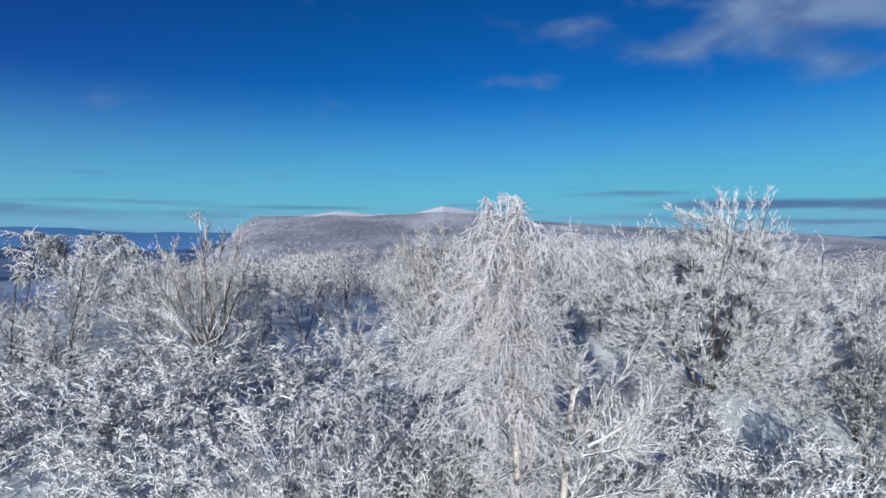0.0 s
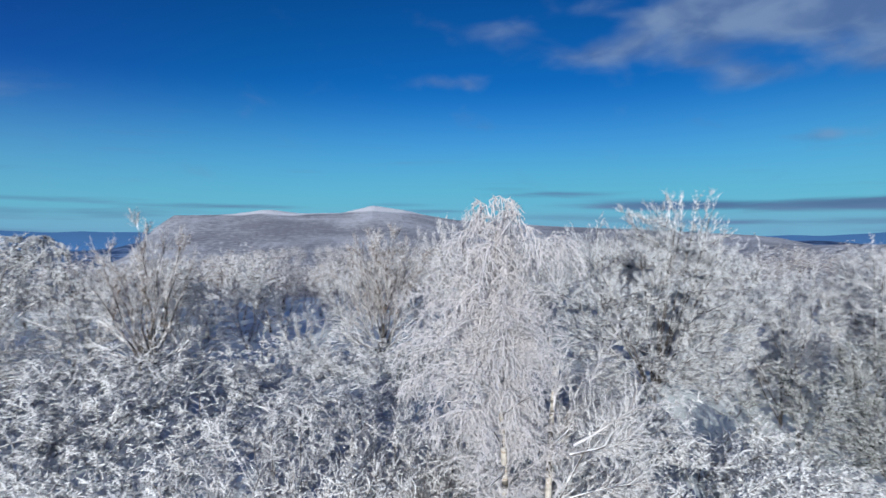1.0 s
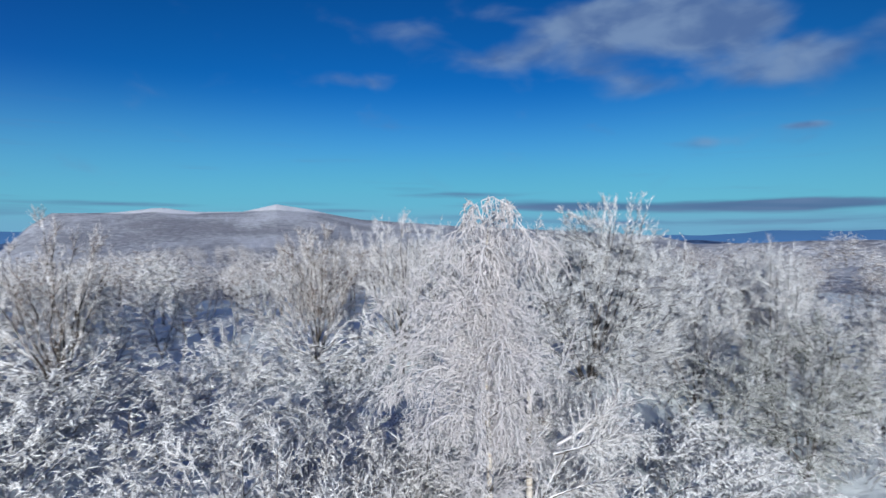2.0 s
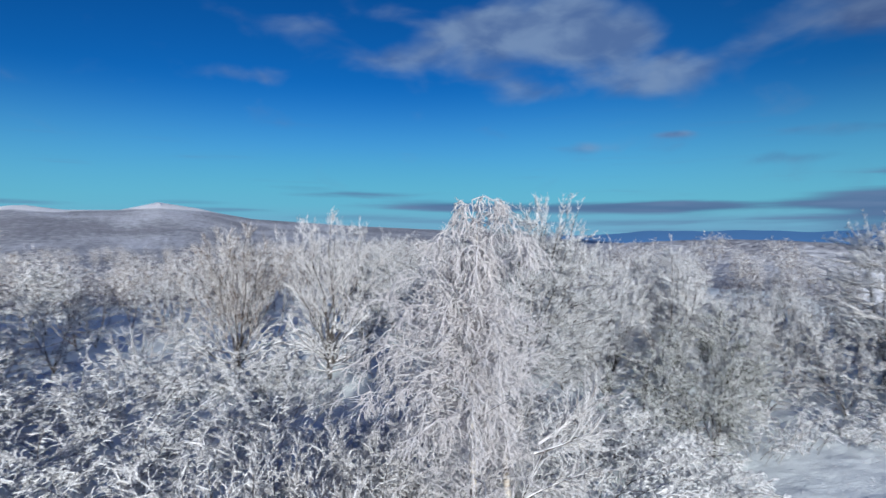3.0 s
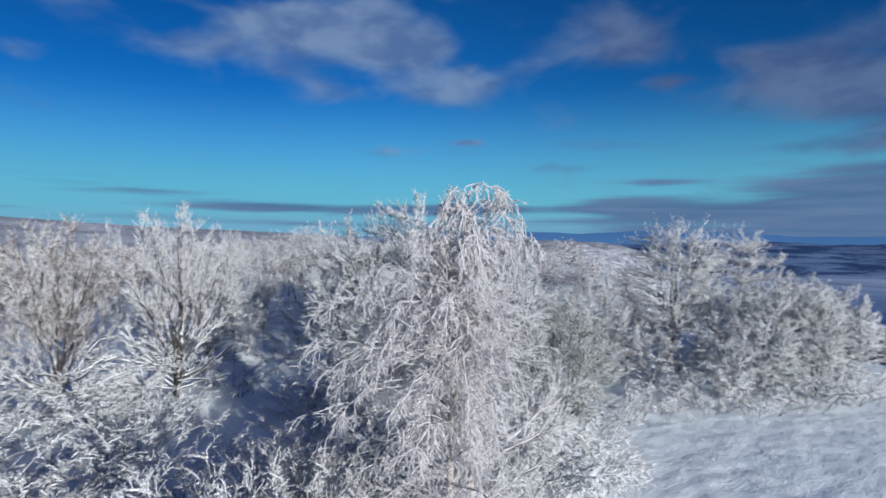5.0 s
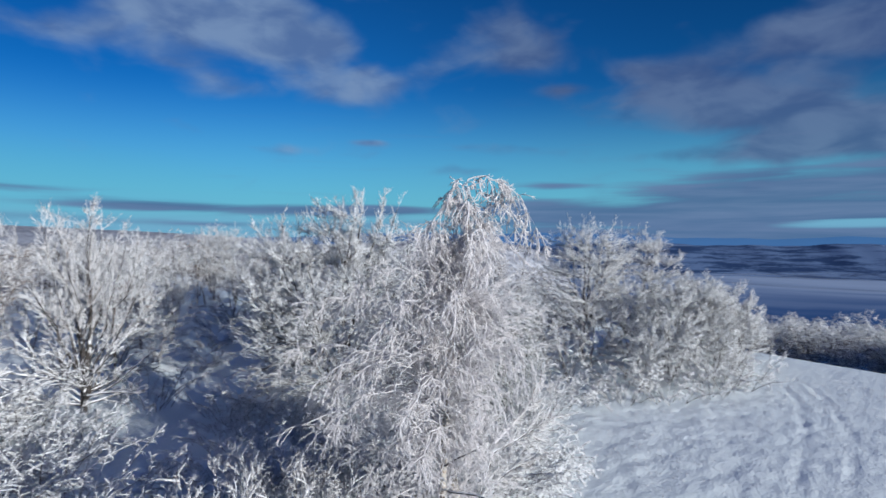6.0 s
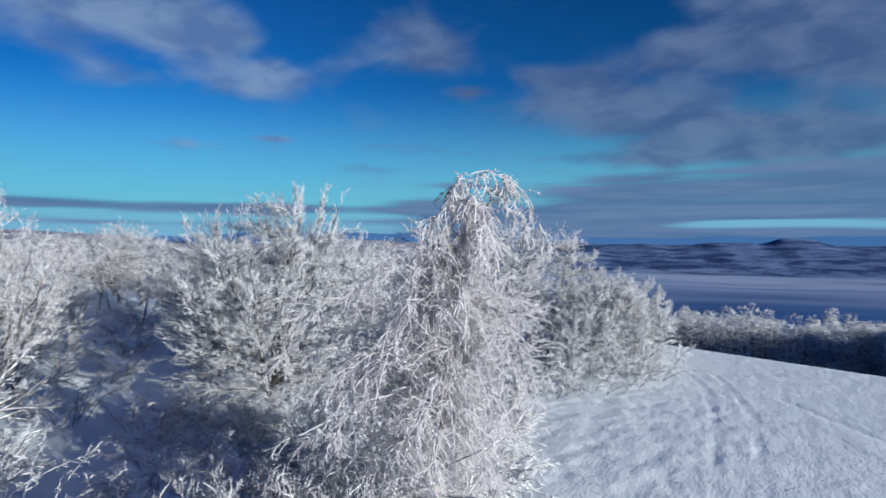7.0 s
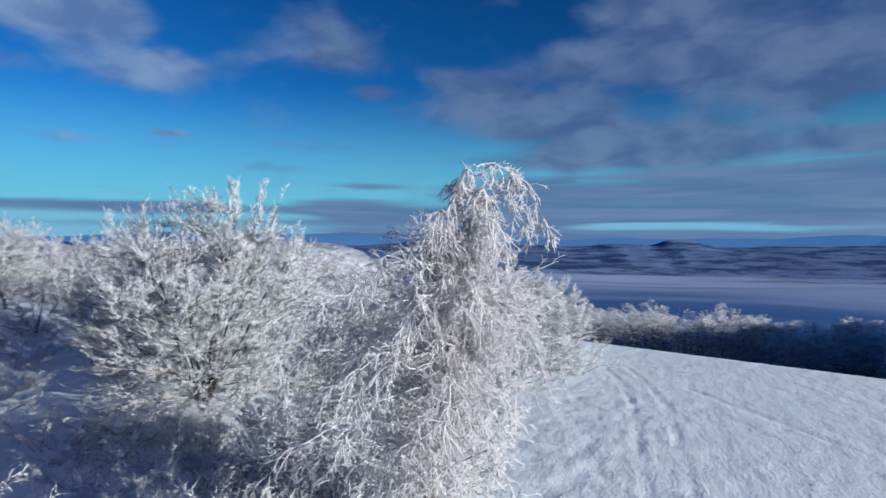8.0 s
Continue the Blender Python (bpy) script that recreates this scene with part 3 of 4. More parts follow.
def weeping_birch():
    rng = np.random.default_rng(11)
    tree = tagged(new("weeping_birch"), "slender weeping birch hung all over with white rime", "tree")
    gz = float(ground(BX, BY)) - 0.05
    tall = 11.30 - gz
    zs = np.linspace(0, 1, 15)
    line = np.stack([0.04 * np.sin(zs * 6.5) - 0.36 * zs ** 1.6, 0.05 * np.sin(zs * 5) - 0.72 * zs ** 2.2, zs * tall], 1)[None]
    part("trunk", tubes(line, taper(1, 15, 0.078, 0.016), 10), BIRCH_BARK, tree, "cream birch bark with dark scars", True)

    def on_stem(z):
        return np.array([np.interp(z - gz, line[0, :, 2], line[0, :, i]) for i in range(3)])

    limbs = []          # polyline, thickness, strands, their least and greatest length, how upright its twigs stand, twig thickness
    # the leader bows over to the south, smaller shoots fall to the other sides
    for z0, peak, end, count, lo, hi in (
            (10.75, (-0.28, -1.05, 11.69), (0.10, -1.74, 10.90), 13, 0.22, 0.60), (10.9, (-0.42, -0.84, 11.72), (-0.10, -1.40, 11.20), 8, 0.25, 0.65), (10.55, (-0.05, -0.98, 11.30), (0.30, -1.35, 10.85), 6, 0.2, 0.5),
            (10.8, (-0.55, -0.70, 11.64), (-0.86, -0.48, 11.12), 10, 0.3, 0.8), (10.6, (-0.62, -0.86, 11.36), (-0.88, -1.00, 10.85), 8, 0.3, 0.8), (10.7, (-0.22, -0.50, 11.45), (-0.02, -0.22, 11.00), 8, 0.3, 0.8),
            (10.3, (-0.10, -0.50, 10.95), (0.12, -0.40, 10.50), 8, 0.3, 0.8), (10.2, (-0.62, -0.30, 10.80), (-0.95, -0.05, 10.35), 8, 0.3, 0.8), (10.3, (-0.50, -0.95, 10.95), (-0.66, -1.25, 10.50), 8, 0.3, 0.7)):
        limbs.append((arch(on_stem(z0), np.array(peak) - (0, 0, gz), np.array(end) - (0, 0, gz)), 0.014, count, lo, hi, 0.0, 0.0090))
    # the long arms: one tier to the east, shelves to the north-west and west
    for z0, peak, end, count, lo, hi, stand in (
            (9.6, (0.62, -0.30, 10.90), (1.14, -0.25, 10.92), 15, 0.35, 1.0, 0.0), (9.7, (0.50, -0.45, 10.70), (0.95, -0.65, 10.70), 9, 0.3, 0.8, 0.0),
            (9.2, (-0.95, 0.15, 10.35), (-1.45, 0.55, 10.10), 12, 0.25, 0.75, 0.25), (8.7, (-1.15, 0.45, 9.75), (-1.90, 1.15, 9.72), 13, 0.25, 0.7, 0.5), (8.6, (-0.75, 0.85, 9.70), (-1.20, 1.60, 9.60), 10, 0.25, 0.7, 0.35),
            (8.8, (-1.00, -0.20, 9.85), (-1.60, -0.10, 9.55), 10, 0.3, 0.8, 0.2), (9.0, (-0.70, -0.70, 10.00), (-1.15, -1.00, 9.65), 10, 0.3, 0.8, 0.0), (8.3, (-1.20, 0.20, 9.05), (-2.00, 0.55, 8.85), 12, 0.3, 0.8, 0.25),
            (8.1, (-0.90, 1.00, 8.95), (-1.50, 1.85, 8.90), 10, 0.3, 0.7, 0.3), (8.0, (-1.05, -0.55, 8.75), (-1.80, -0.75, 8.50), 10, 0.3, 0.7, 0.1), (8.4, (-0.30, -1.00, 9.40), (-0.45, -1.65, 9.05), 10, 0.3, 0.8, 0.0),
            (8.3, (-0.35, 1.10, 9.20), (-0.55, 2.05, 8.95), 12, 0.25, 0.7, 0.3), (7.8, (0.10, 1.00, 8.50), (0.10, 1.90, 8.20), 11, 0.25, 0.7, 0.2), (7.6, (-0.60, 0.95, 8.30), (-0.90, 2.00, 8.05), 12, 0.25, 0.7, 0.2), (7.7, (-1.00, 0.35, 8.40), (-1.90, 0.65, 8.05), 12, 0.25, 0.7, 0.1)):
        limbs.append((arch(on_stem(z0), np.array(peak) - (0, 0, gz), np.array(end) - (0, 0, gz)), 0.013, count + 3, lo, hi, stand, 0.0074))
    # and the many lesser ones between, wider towards the foot of the crown
    many = 100
    for i in range(many):
        h = (i + 0.5) / many
        z0 = 6.9 + 3.5 * h + rng.uniform(-0.2, 0.2)
        a = i * 2.39996 + rng.uniform(-0.6, 0.6)
        out = np.interp(z0, [7.0, 8.2, 9.3, 10.3], [1.70, 1.55, 1.00, 0.50]) * (1 + 0.45 * math.cos(a - radians(122))) * rng.uniform(0.30, 1.10)
        s = on_stem(z0)
        way_ = np.array([math.cos(a), math.sin(a), 0.0])
        rise = rng.uniform(0.35, 0.95) * (0.55 + 0.45 * h)
        limbs.append((arch(s, s + way_ * out * 0.55 + (0, 0, rise), s + way_ * out + (0, 0, rise * rng.uniform(0.3, 1.0))), 0.010, 6, 0.2, 0.7, rng.uniform(0.0, 0.30), 0.0066))
    for P, thick, count, lo, hi, stand, fine in limbs:
        P = P.copy()
        P[2:] += rng.normal(0, 0.022, P[2:].shape)
        limb = part("limb", tubes(P[None], taper(1, len(P), thick, 0.008), 6), RIME_BIRCH, tree, smooth=True)
        s, d, u, who = spawn(rng, P[None], count, 0.12, 1.0, 20, 85)
        hang = shoots(rng, s, d * 0.9 + np.array([0, 0, -0.40 + 0.9 * stand]), rng.uniform(lo * 0.6, hi, count) * (1 - 0.3 * stand), 8, (0, 0, -2.5 + 2.5 * stand), 0.13)
        hang = np.concatenate([hang, shoots(rng, P[-1:], (P[-1] - P[-2])[None], np.array([0.5 * (lo + hi)]), 8, (0, 0, -1.7), 0.10)])
        s, d, u, who = spawn(rng, hang, 6, 0.0, 0.95, 22, 65)
        side = shoots(rng, s, d, rng.uniform(0.08, 0.36, len(u)) * (1.15 - 0.5 * u), 5, (0, 0, -0.8 + 1.0 * stand), 0.17)
        s, d, u, who = spawn(rng, np.concatenate([hang[:, ::2][:, :4], side[:, [0, 1, 3, 4]]]), 7, 0.05, 1.0, 25, 65)
        spur = shoots(rng, s, d, rng.uniform(0.025, 0.095, len(u)), 2)
        part("strand", merge(tubes(hang, taper(len(hang), 8, fine, fine * 0.85), 4), tubes(side, taper(len(side), 5, fine * 0.88, fine * 0.74), 3), tubes(spur, taper(len(spur), 2, fine * 0.8, 0.005), 3)), RIME_BIRCH, limb, "hanging twigs thick with rime", kind="stuff")
    # bare boughs that fork low down
    for z0, way_, length in ((7.0, (-0.4, -0.9, 0.55), 1.3), (7.6, (0.5, -0.8, 0.9), 1.1), (7.9, (-0.9, 0.1, 1.0), 1.2), (7.4, (0.7, 0.6, 0.8), 1.1), (6.6, (-0.30, -1.0, 0.10), 1.75)):
        P = shoots(rng, on_stem(z0)[None], np.array([way_]), np.array([length]), 9, (0, 0, -0.25), 0.06)
        part("bough", tubes(P, taper(1, 9, 0.022, 0.009), 6), BARK, tree, "bare dark bough", smooth=True)
    # thin twigs round the lower stem
    s, d, t, who = spawn(rng, line[:, 2:12], 440, 0.0, 1.0, 30, 80)
    facing = np.maximum(-d[:, 1], -0.7 * d[:, 0])      # fewer on the south and west, where the stem shows
    keep = (s[:, 2] > 8.3 - gz) | (rng.random(len(s)) > 1.25 * facing)
    s, d, t = s[keep], d[keep], t[keep]
    wisp = shoots(rng, s, d, rng.uniform(0.6, 2.0, len(t)), 6, (0, 0, -0.7), 0.14)
    s, d, t, who = spawn(rng, wisp, 10, 0.25, 1.0, 25, 60)
    wisp2 = shoots(rng, s, d, rng.uniform(0.12, 0.40, len(t)), 4, (0, 0, -0.8), 0.12)
    s, d, t, who = spawn(rng, wisp2, 5, 0.1, 1.0, 25, 55)
    wisp3 = shoots(rng, s, d, rng.uniform(0.04, 0.12, len(t)), 2)
    part("wisp", merge(tubes(wisp, taper(len(wisp), 6, 0.0075, 0.006), 3), tubes(wisp2, taper(len(wisp2), 4, 0.006, 0.005), 3), tubes(wisp3, taper(len(wisp3), 2, 0.0056, 0.0045), 3)), RIME_BIRCH, tree, "fine thinly rimed twigs", kind="stuff")
    tree.location = (BX, BY, gz)


weeping_birch()


def broken_birch():
    """A young birch whose stem has snapped, with long bare limbs."""
    rng = np.random.default_rng(5)
    x, y = 2.28, 11.2
    gz = float(ground(x, y))
    tree = tagged(new("broken_birch"), "broken birch with a snapped pale stem and long rimed limbs", "tree")
    stem = np.array([[(0, 0, 0), (0.08, 0.15, 1.0), (0.2, 0.45, 1.9), (0.38, 0.85, 2.8), (0.62, 1.35, 3.85), (0.64, 1.38, 3.92)]], float)
    part("trunk", tubes(stem, np.array([[0.08, 0.072, 0.065, 0.055, 0.046, 0.035]]), 9), BIRCH_BARK, tree, "cream bark, snapped top", True)
    ways = [((0.24, 0.5, 2.1), (3.6, 4.2, 2.3), 5.6, 0.05), ((0.1, 0.15, 1.2), (1.0, -0.1, 0.45), 1.9, -0.1), ((0.38, 0.85, 2.8), (0.35, 0.3, 1.0), 1.3, 0.2),
            ((0.3, 0.6, 2.3), (0.9, 0.4, 0.4), 1.5, 0.3), ((0.5, 1.1, 3.3), (-0.4, 0.5, 1.0), 0.9, 0.1), ((0.05, 0.08, 0.6), (0.16, -0.16, 1.0), 2.9, 0.1),
            ((0.45, -0.3, 2.6), (0.9, -0.5, 0.7), 1.5, 0.2), ((0.4, -0.25, 2.4), (0.8, -0.6, 0.35), 1.3, 0.3), ((0.08, 0.15, 1.1), (0.8, 0.6, 0.8), 1.8, 0.3), ((0.2, 0.45, 1.9), (0.9, 0.9, 0.9), 1.8, 0.3)]
    limb = np.concatenate([shoots(rng, np.array([s], float), np.array([d], float), np.array([l]), 8, (0, 0, p), 0.06) for s, d, l, p in ways])
    for k in range(len(ways)):
        part("limb", tubes(limb[k:k + 1], taper(1, 8, 0.032, 0.012), 6), BARK if k % 2 else RIME_BIRCH, tree, smooth=True)
    s, d, u, who = spawn(rng, limb, 44, 0.3, 1.0, 25, 65)
    spray = shoots(rng, s, d, rng.uniform(0.25, 0.85, len(u)), 5, (0, 0, 0.3), 0.12)
    s, d, u, who = spawn(rng, spray, 16, 0.1, 1.0, 25, 60)
    tips = shoots(rng, s, d, rng.uniform(0.08, 0.25, len(u)), 2, wob=0.1)
    part("crown", merge(tubes(spray, taper(len(spray), 5, 0.010, 0.008), 3), tubes(tips, taper(len(tips), 2, 0.007, 0.008), 3)), RIME_GREY, tree, "fine rimed twigs", kind="stuff")
    tree.location = (x, y, gz - 0.05)


broken_birch()


# ---- the trees round it ----
def top(x, y, z):
    """How tall a tree must be to reach z."""
    return z - float(ground(x, y))


def upright_tree(name, seed, tall, radius, label, stems, twig, lows, fine=0.0085, thick=0.085, bare=0.25):
    """A tree of many rising stems and twigs, with long snow-laden limbs low down."""
    rng = np.random.default_rng(seed)
    tree = tagged(new(name), label, "tree")
    trunk = bows(np.zeros((1, 3)), np.array([[0.08, 0.05, tall * 0.16]]), 5, 0.5)
    part("trunk", tubes(trunk, taper(1, 5, thick * 1.5, thick), 8), BARK, tree, smooth=True)
    a = np.arange(stems) * 2.39996 + rng.uniform(-0.3, 0.3, stems)
    r = np.sqrt((np.arange(stems) + 0.5) / stems)
    ends = np.stack([np.cos(a) * r * radius, np.sin(a) * r * radius, tall * (1 - 0.30 * r ** 2) * rng.uniform(0.88, 1.02, stems)], 1)
    limb = bows(trunk[0][rng.integers(1, 5, stems)], ends, 9, 0.46)
    limb[:, 1:] += rng.normal(0, 0.010 * tall, limb[:, 1:].shape)
    for k in range(stems):
        part("limb", tubes(limb[k:k + 1], taper(1, 9, thick * rng.uniform(0.35, 0.6), 0.010), 6), BARK, tree, smooth=True)
    s, d, u, who = spawn(rng, limb, 17, bare, 0.97, 18, 42)
    branch = shoots(rng, s, d, tall * 0.20 * (1.15 - 0.85 * u) * rng.uniform(0.6, 1.2, len(u)), 5, (0, 0, 0.55), 0.09)
    part("branch", tubes(branch, taper(len(branch), 5, 0.015, 0.009), 3), twig, tree, "thin rising branches", kind="stuff")
    s, d, u, who = spawn(rng, branch, 8, 0.15, 1.0, 18, 45)
    sprig = shoots(rng, s, d, rng.uniform(0.18, 0.48, len(u)), 3, (0, 0, 0.5), 0.12)
    s, d, u, who = spawn(rng, sprig, 4, 0.15, 1.0, 20, 50)
    tip = shoots(rng, s, d, rng.uniform(0.08, 0.2, len(u)), 2)
    part("crown", merge(tubes(sprig, taper(len(sprig), 3, fine, fine * 0.8), 3), tubes(tip, taper(len(tip), 2, fine * 0.9, fine * 0.8), 3)), twig, tree, "fine rising rimed twigs", kind="stuff")
    if lows:
        a = np.arange(lows) * 2.39996 + 0.4
        start = np.stack([np.zeros(lows), np.zeros(lows), rng.uniform(0.3, 1.5, lows)], 1)
        way_ = np.stack([np.cos(a), np.sin(a), rng.uniform(0.15, 0.8, lows)], 1)
        low_ = shoots(rng, start, way_, radius * rng.uniform(0.8, 1.35, lows), 8, (0, 0, 0.35), 0.13)
        s, d, u, who = spawn(rng, low_, 9, 0.2, 1.0, 25, 60)
        arm = shoots(rng, s, d, rng.uniform(0.35, 1.1, len(u)) * (1.2 - 0.6 * u), 5, (0, 0, 0.3), 0.16)
        s, d, u, who = spawn(rng, arm, 8, 0.15, 1.0, 25, 60)
        fork = shoots(rng, s, d, rng.uniform(0.1, 0.35, len(u)), 3, (0, 0, 0.2), 0.15)
        for k in range(lows):
            part("low_limb", tubes(low_[k:k + 1], taper(1, 8, 0.045, 0.014), 6), BARK, tree, smooth=True)
        part("low_branch", merge(tubes(arm, taper(len(arm), 5, 0.016, 0.009), 3), tubes(fork, taper(len(fork), 3, 0.008, 0.006), 3)), BARK, tree, "dark low branches", kind="stuff")
        up = np.array([0, 0, 0.02])
        part("snow_load", merge(tubes(low_ + up * 1.6, taper(lows, 8, 0.034, 0.015), 5), tubes(arm + up, taper(len(arm), 5, 0.017, 0.010), 4), tubes(fork + up * 0.5, taper(len(fork), 3, 0.009, 0.0065), 3)), LOAD, tree, "snow lying along the limbs", kind="stuff")
    return tree


place(upright_tree("bare_tree", 21, top(-10.3, 25.6, 12.2), 2.6, "slim bare tree with snow-lined stems above the thicket", 13, RIME_THIN, 16, 0.0075, 0.12), -10.3, 25.6)
place(upright_tree("brown_tree", 22, top(-0.6, 29.3, 12.2), 2.7, "brownish many-stemmed tree with thin rime", 20, RIME_THIN, 14, 0.0085, 0.06), -0.6, 29.3)
place(upright_tree("forked_tree", 23, top(3.5, 28.9, 12.7), 2.9, "low-forked tree with snow-lined limbs and rimed crown", 15, RIME_GREY, 22, 0.0085, 0.10), 3.5, 28.9)
place(crown_tree("spreading_tree", 24, top(10.4, 22.8, 12.5), 4.7, "broad many-stemmed tree thick with white rime", 0.0, 22, 760, 11, 7, RIME, 0.0082, 0.065, 0.5, skirt=0.85, sprig_len=0.050, spires=7, spire_at=(0.9, -1.9)), 10.4, 22.8)
place(crown_tree("dark_shrub_tree", 25, top(20.2, 21.0, 8.0), 3.6, "dense dark-green bushy tree under frost at the field's edge", 0.0, 16, 330, 9, 5, RIME_GREEN, 0.010, 0.06, 0.6, droop=0.55), 20.2, 21.0)
place(crown_tree("dark_shrub_tree", 26, 4.7, 2.6, "low dark bush with bowed frosted branches on the bank", 0.0, 10, 170, 9, 4, RIME_GREEN, 0.010, 0.05, 0.6, droop=0.5), 14.4, 19.9)

def bowed_birch(seed, x, y, way_, tall, over, label):
    """A thin birch bent over by its rime, with strands hanging from the bow."""
    rng = np.random.default_rng(seed)
    tree = tagged(new("bowed_birch"), label, "tree")
    t = np.linspace(0, 1, 13)[:, None]
    flat_way = np.array([math.sin(radians(way_)), math.cos(radians(way_)), 0.0])
    stem = (2 * t * (1 - t) * (flat_way * over * 0.25 + np.array([0, 0, tall * 1.35])) + t ** 2 * (flat_way * over + np.array([0, 0, tall * 0.72])))[None]
    part("trunk", tubes(stem, taper(1, 13, 0.036, 0.014), 7), BARK, tree, smooth=True)
    s, d, u, who = spawn(rng, stem, 34, 0.3, 1.0, 30, 75)
    limb = shoots(rng, s, d, rng.uniform(0.5, 1.3, len(u)), 6, (0, 0, -1.1), 0.12)
    for k in range(len(limb)):
        part("limb", tubes(limb[k:k + 1], taper(1, 6, 0.018, 0.012), 4), RIME, tree)
    s, d, u, who = spawn(rng, limb, 12, 0.2, 1.0, 20, 75)
    strand = shoots(rng, s, d * 0.6 + np.array([0, 0, -0.35]), rng.uniform(0.2, 0.6, len(u)), 4, (0, 0, -1.2), 0.18)
    s, d, u, who = spawn(rng, strand, 9, 0.05, 1.0, 25, 65)
    spur = shoots(rng, s, d, rng.uniform(0.06, 0.18, len(u)), 2)
    part("crown", merge(tubes(strand, taper(len(strand), 4, 0.016, 0.012), 3), tubes(spur, taper(len(spur), 2, 0.012, 0.01), 3)), RIME, tree, "hanging rime-coated twigs", kind="stuff")
    tree.location = (x, y, float(ground(x, y)) - 0.05)


bowed_birch(51, -17.2, 26.6, 95, 7.2, 3.4, "thin birch bowed sideways under heavy rime")
bowed_birch(52, -19.0, 26.0, 60, 7.0, 2.0, "thin birch bent over with drooping rimed twigs")
bowed_birch(53, -20.5, 27.4, 30, 7.4, 1.8, "thin birch bent over above the thicket")

grove = "rimed trees of the grove"
tree_a = tagged(place(crown_tree("rimed_tree", 31, 8.6, 3.1, "bare tree white all over with rime", 0.12, 9, 150, 9, 5, RIME, 0.0110, spires=3, bough_mat=RIME_GREY, sprig_len=0.056, sprig_k=2), 26.5, 29.0, 0, 1.2), group=grove)
tree_b = tagged(place(crown_tree("rimed_tree", 32, 8.6, 3.7, "round-crowned bare tree white with dense rime", 0.16, 12, 420, 10, 5, RIME, 0.0088, sprig_len=0.036, sprig_k=2, bough_mat=RIME_GREY), 43.3, 25.0, 0, 1.52), group=grove)
tree_c = tagged(place(crown_tree("rimed_bush", 34, 5.6, 2.9, "wide bushy tree of rimed twigs", 0.0, 10, 90, 8, 2, RIME, 0.0145, 0.05, sprig_len=0.07, sprig_k=2, bough_mat=RIME_THIN), -15, 31), group=grove)
tree_d = tagged(place(crown_tree("arching_tree", 33, 7.0, 2.6, "tree bowed over by its load of rime", 0.3, 6, 100, 8, 4, RIME, 0.013, sprig_k=2, lean=(1.6, 0), droop=0.6, loaded=0.3), -23.5, 30.0, 200, 1.0), group=grove)
rng = random.Random(4)


def in_lane(x, y):
    """The open strip of shaded snow that runs back between the trees."""
    along, across = (x - 9) * 0.645 + (y - 30) * 0.763, (x - 9) * 0.763 - (y - 30) * 0.645
    return -5.5 < along < 17 and abs(across) < 2.3


for src, spots in (
        (tree_a, ((23.0, 31.0, 1.05), (29.4, 31.6, 1.1), (20.0, 28.0, 0.95), (10.2, 37.6, 0.74), (15.2, 43, 0.68), (22.5, 46.5, 0.72), (24, 52, 0.74), (8.5, 41, 0.8), (33, 34, 1.02), (28, 45, 0.9))),
        (tree_b, ((48.3, 22.0, 1.42), (17.6, 34.2, 0.8), (13.0, 46, 0.72), (38, 29, 0.9), (21, 47, 0.72), (50.5, 15.5, 0.85), (46.5, 15.2, 0.8), (54, 18.5, 0.9), (36, 40, 1.0), (31, 28, 0.85))),
        (tree_d, ((-11.5, 39, 0.8), (-8, 41, 0.8), (-22, 34, 1.0)))):
    for x, y, s in spots:
        copy_at(src, x, y, rng.uniform(0, 360), s, rng.uniform(0.95, 1.05))
for gy, step in ((30.5, 4.6), (35.0, 5.0), (40.5, 6.4), (46.5, 7.5)):
    for gx in np.arange(-27, 31, step):
        x, y = gx + rng.uniform(-1.4, 1.4), gy + rng.uniform(-1.3, 1.3)
        if abs(math.degrees(math.atan2(x + 2, y))) > 45 or (-3.5 < x < 10 and y < 33) or in_lane(x, y):
            continue
        copy_at(tree_c, x, y, rng.uniform(0, 360), rng.uniform(0.62, 0.86), rng.uniform(0.85, 1.05))
for x, y, s in ((9.6, 34.7, 0.62), (12.6, 38.6, 0.75), (13.8, 31.2, 0.72), (17.0, 35.1, 0.75), (18.6, 41.2, 0.7), (-17.0, 25.4, 0.72), (-19.6, 25.2, 0.78), (-14.2, 27.6, 0.75), (-21.6, 26.4, 0.85), (6.6, 33.0, 0.95), (13.2, 28.6, 0.95), (15.5, 26.5, 1.0), (22.5, 25.0, 0.95), (16, 30, 1.0), (26, 24.5, 0.9), (34, 22.5, 0.9), (29.5, 24.5, 0.85), (38, 19.5, 0.9), (35, 26, 1.0), (40, 23, 1.1), (38, 26, 1.2)):
    copy_at(tree_c, x, y, rng.uniform(0, 360), s, 1.0)

puff = tagged(place(crown_tree("rimed_bush", 36, 6.0, 2.9, "rounded bush puffed up with white rime", 0.0, 14, 170, 13, 4, RIME, 0.0125, 0.05, sprig_len=0.045, sprig_k=2, bough_mat=RIME), 41.0, 13.8, 0, 0.85), group=grove)
for x, y, s in ((44.6, 12.9, 0.95), (47.8, 13.6, 1.1), (51.0, 15.2, 1.3), (46.2, 16.6, 1.3), (42.0, 17.6, 1.25), (37.8, 16.2, 0.95), (35.0, 17.0, 0.8), (49.5, 18.5, 1.4), (44.0, 21.0, 1.3)):
    copy_at(puff, x, y, rng.uniform(0, 360), s, rng.uniform(0.95, 1.05))

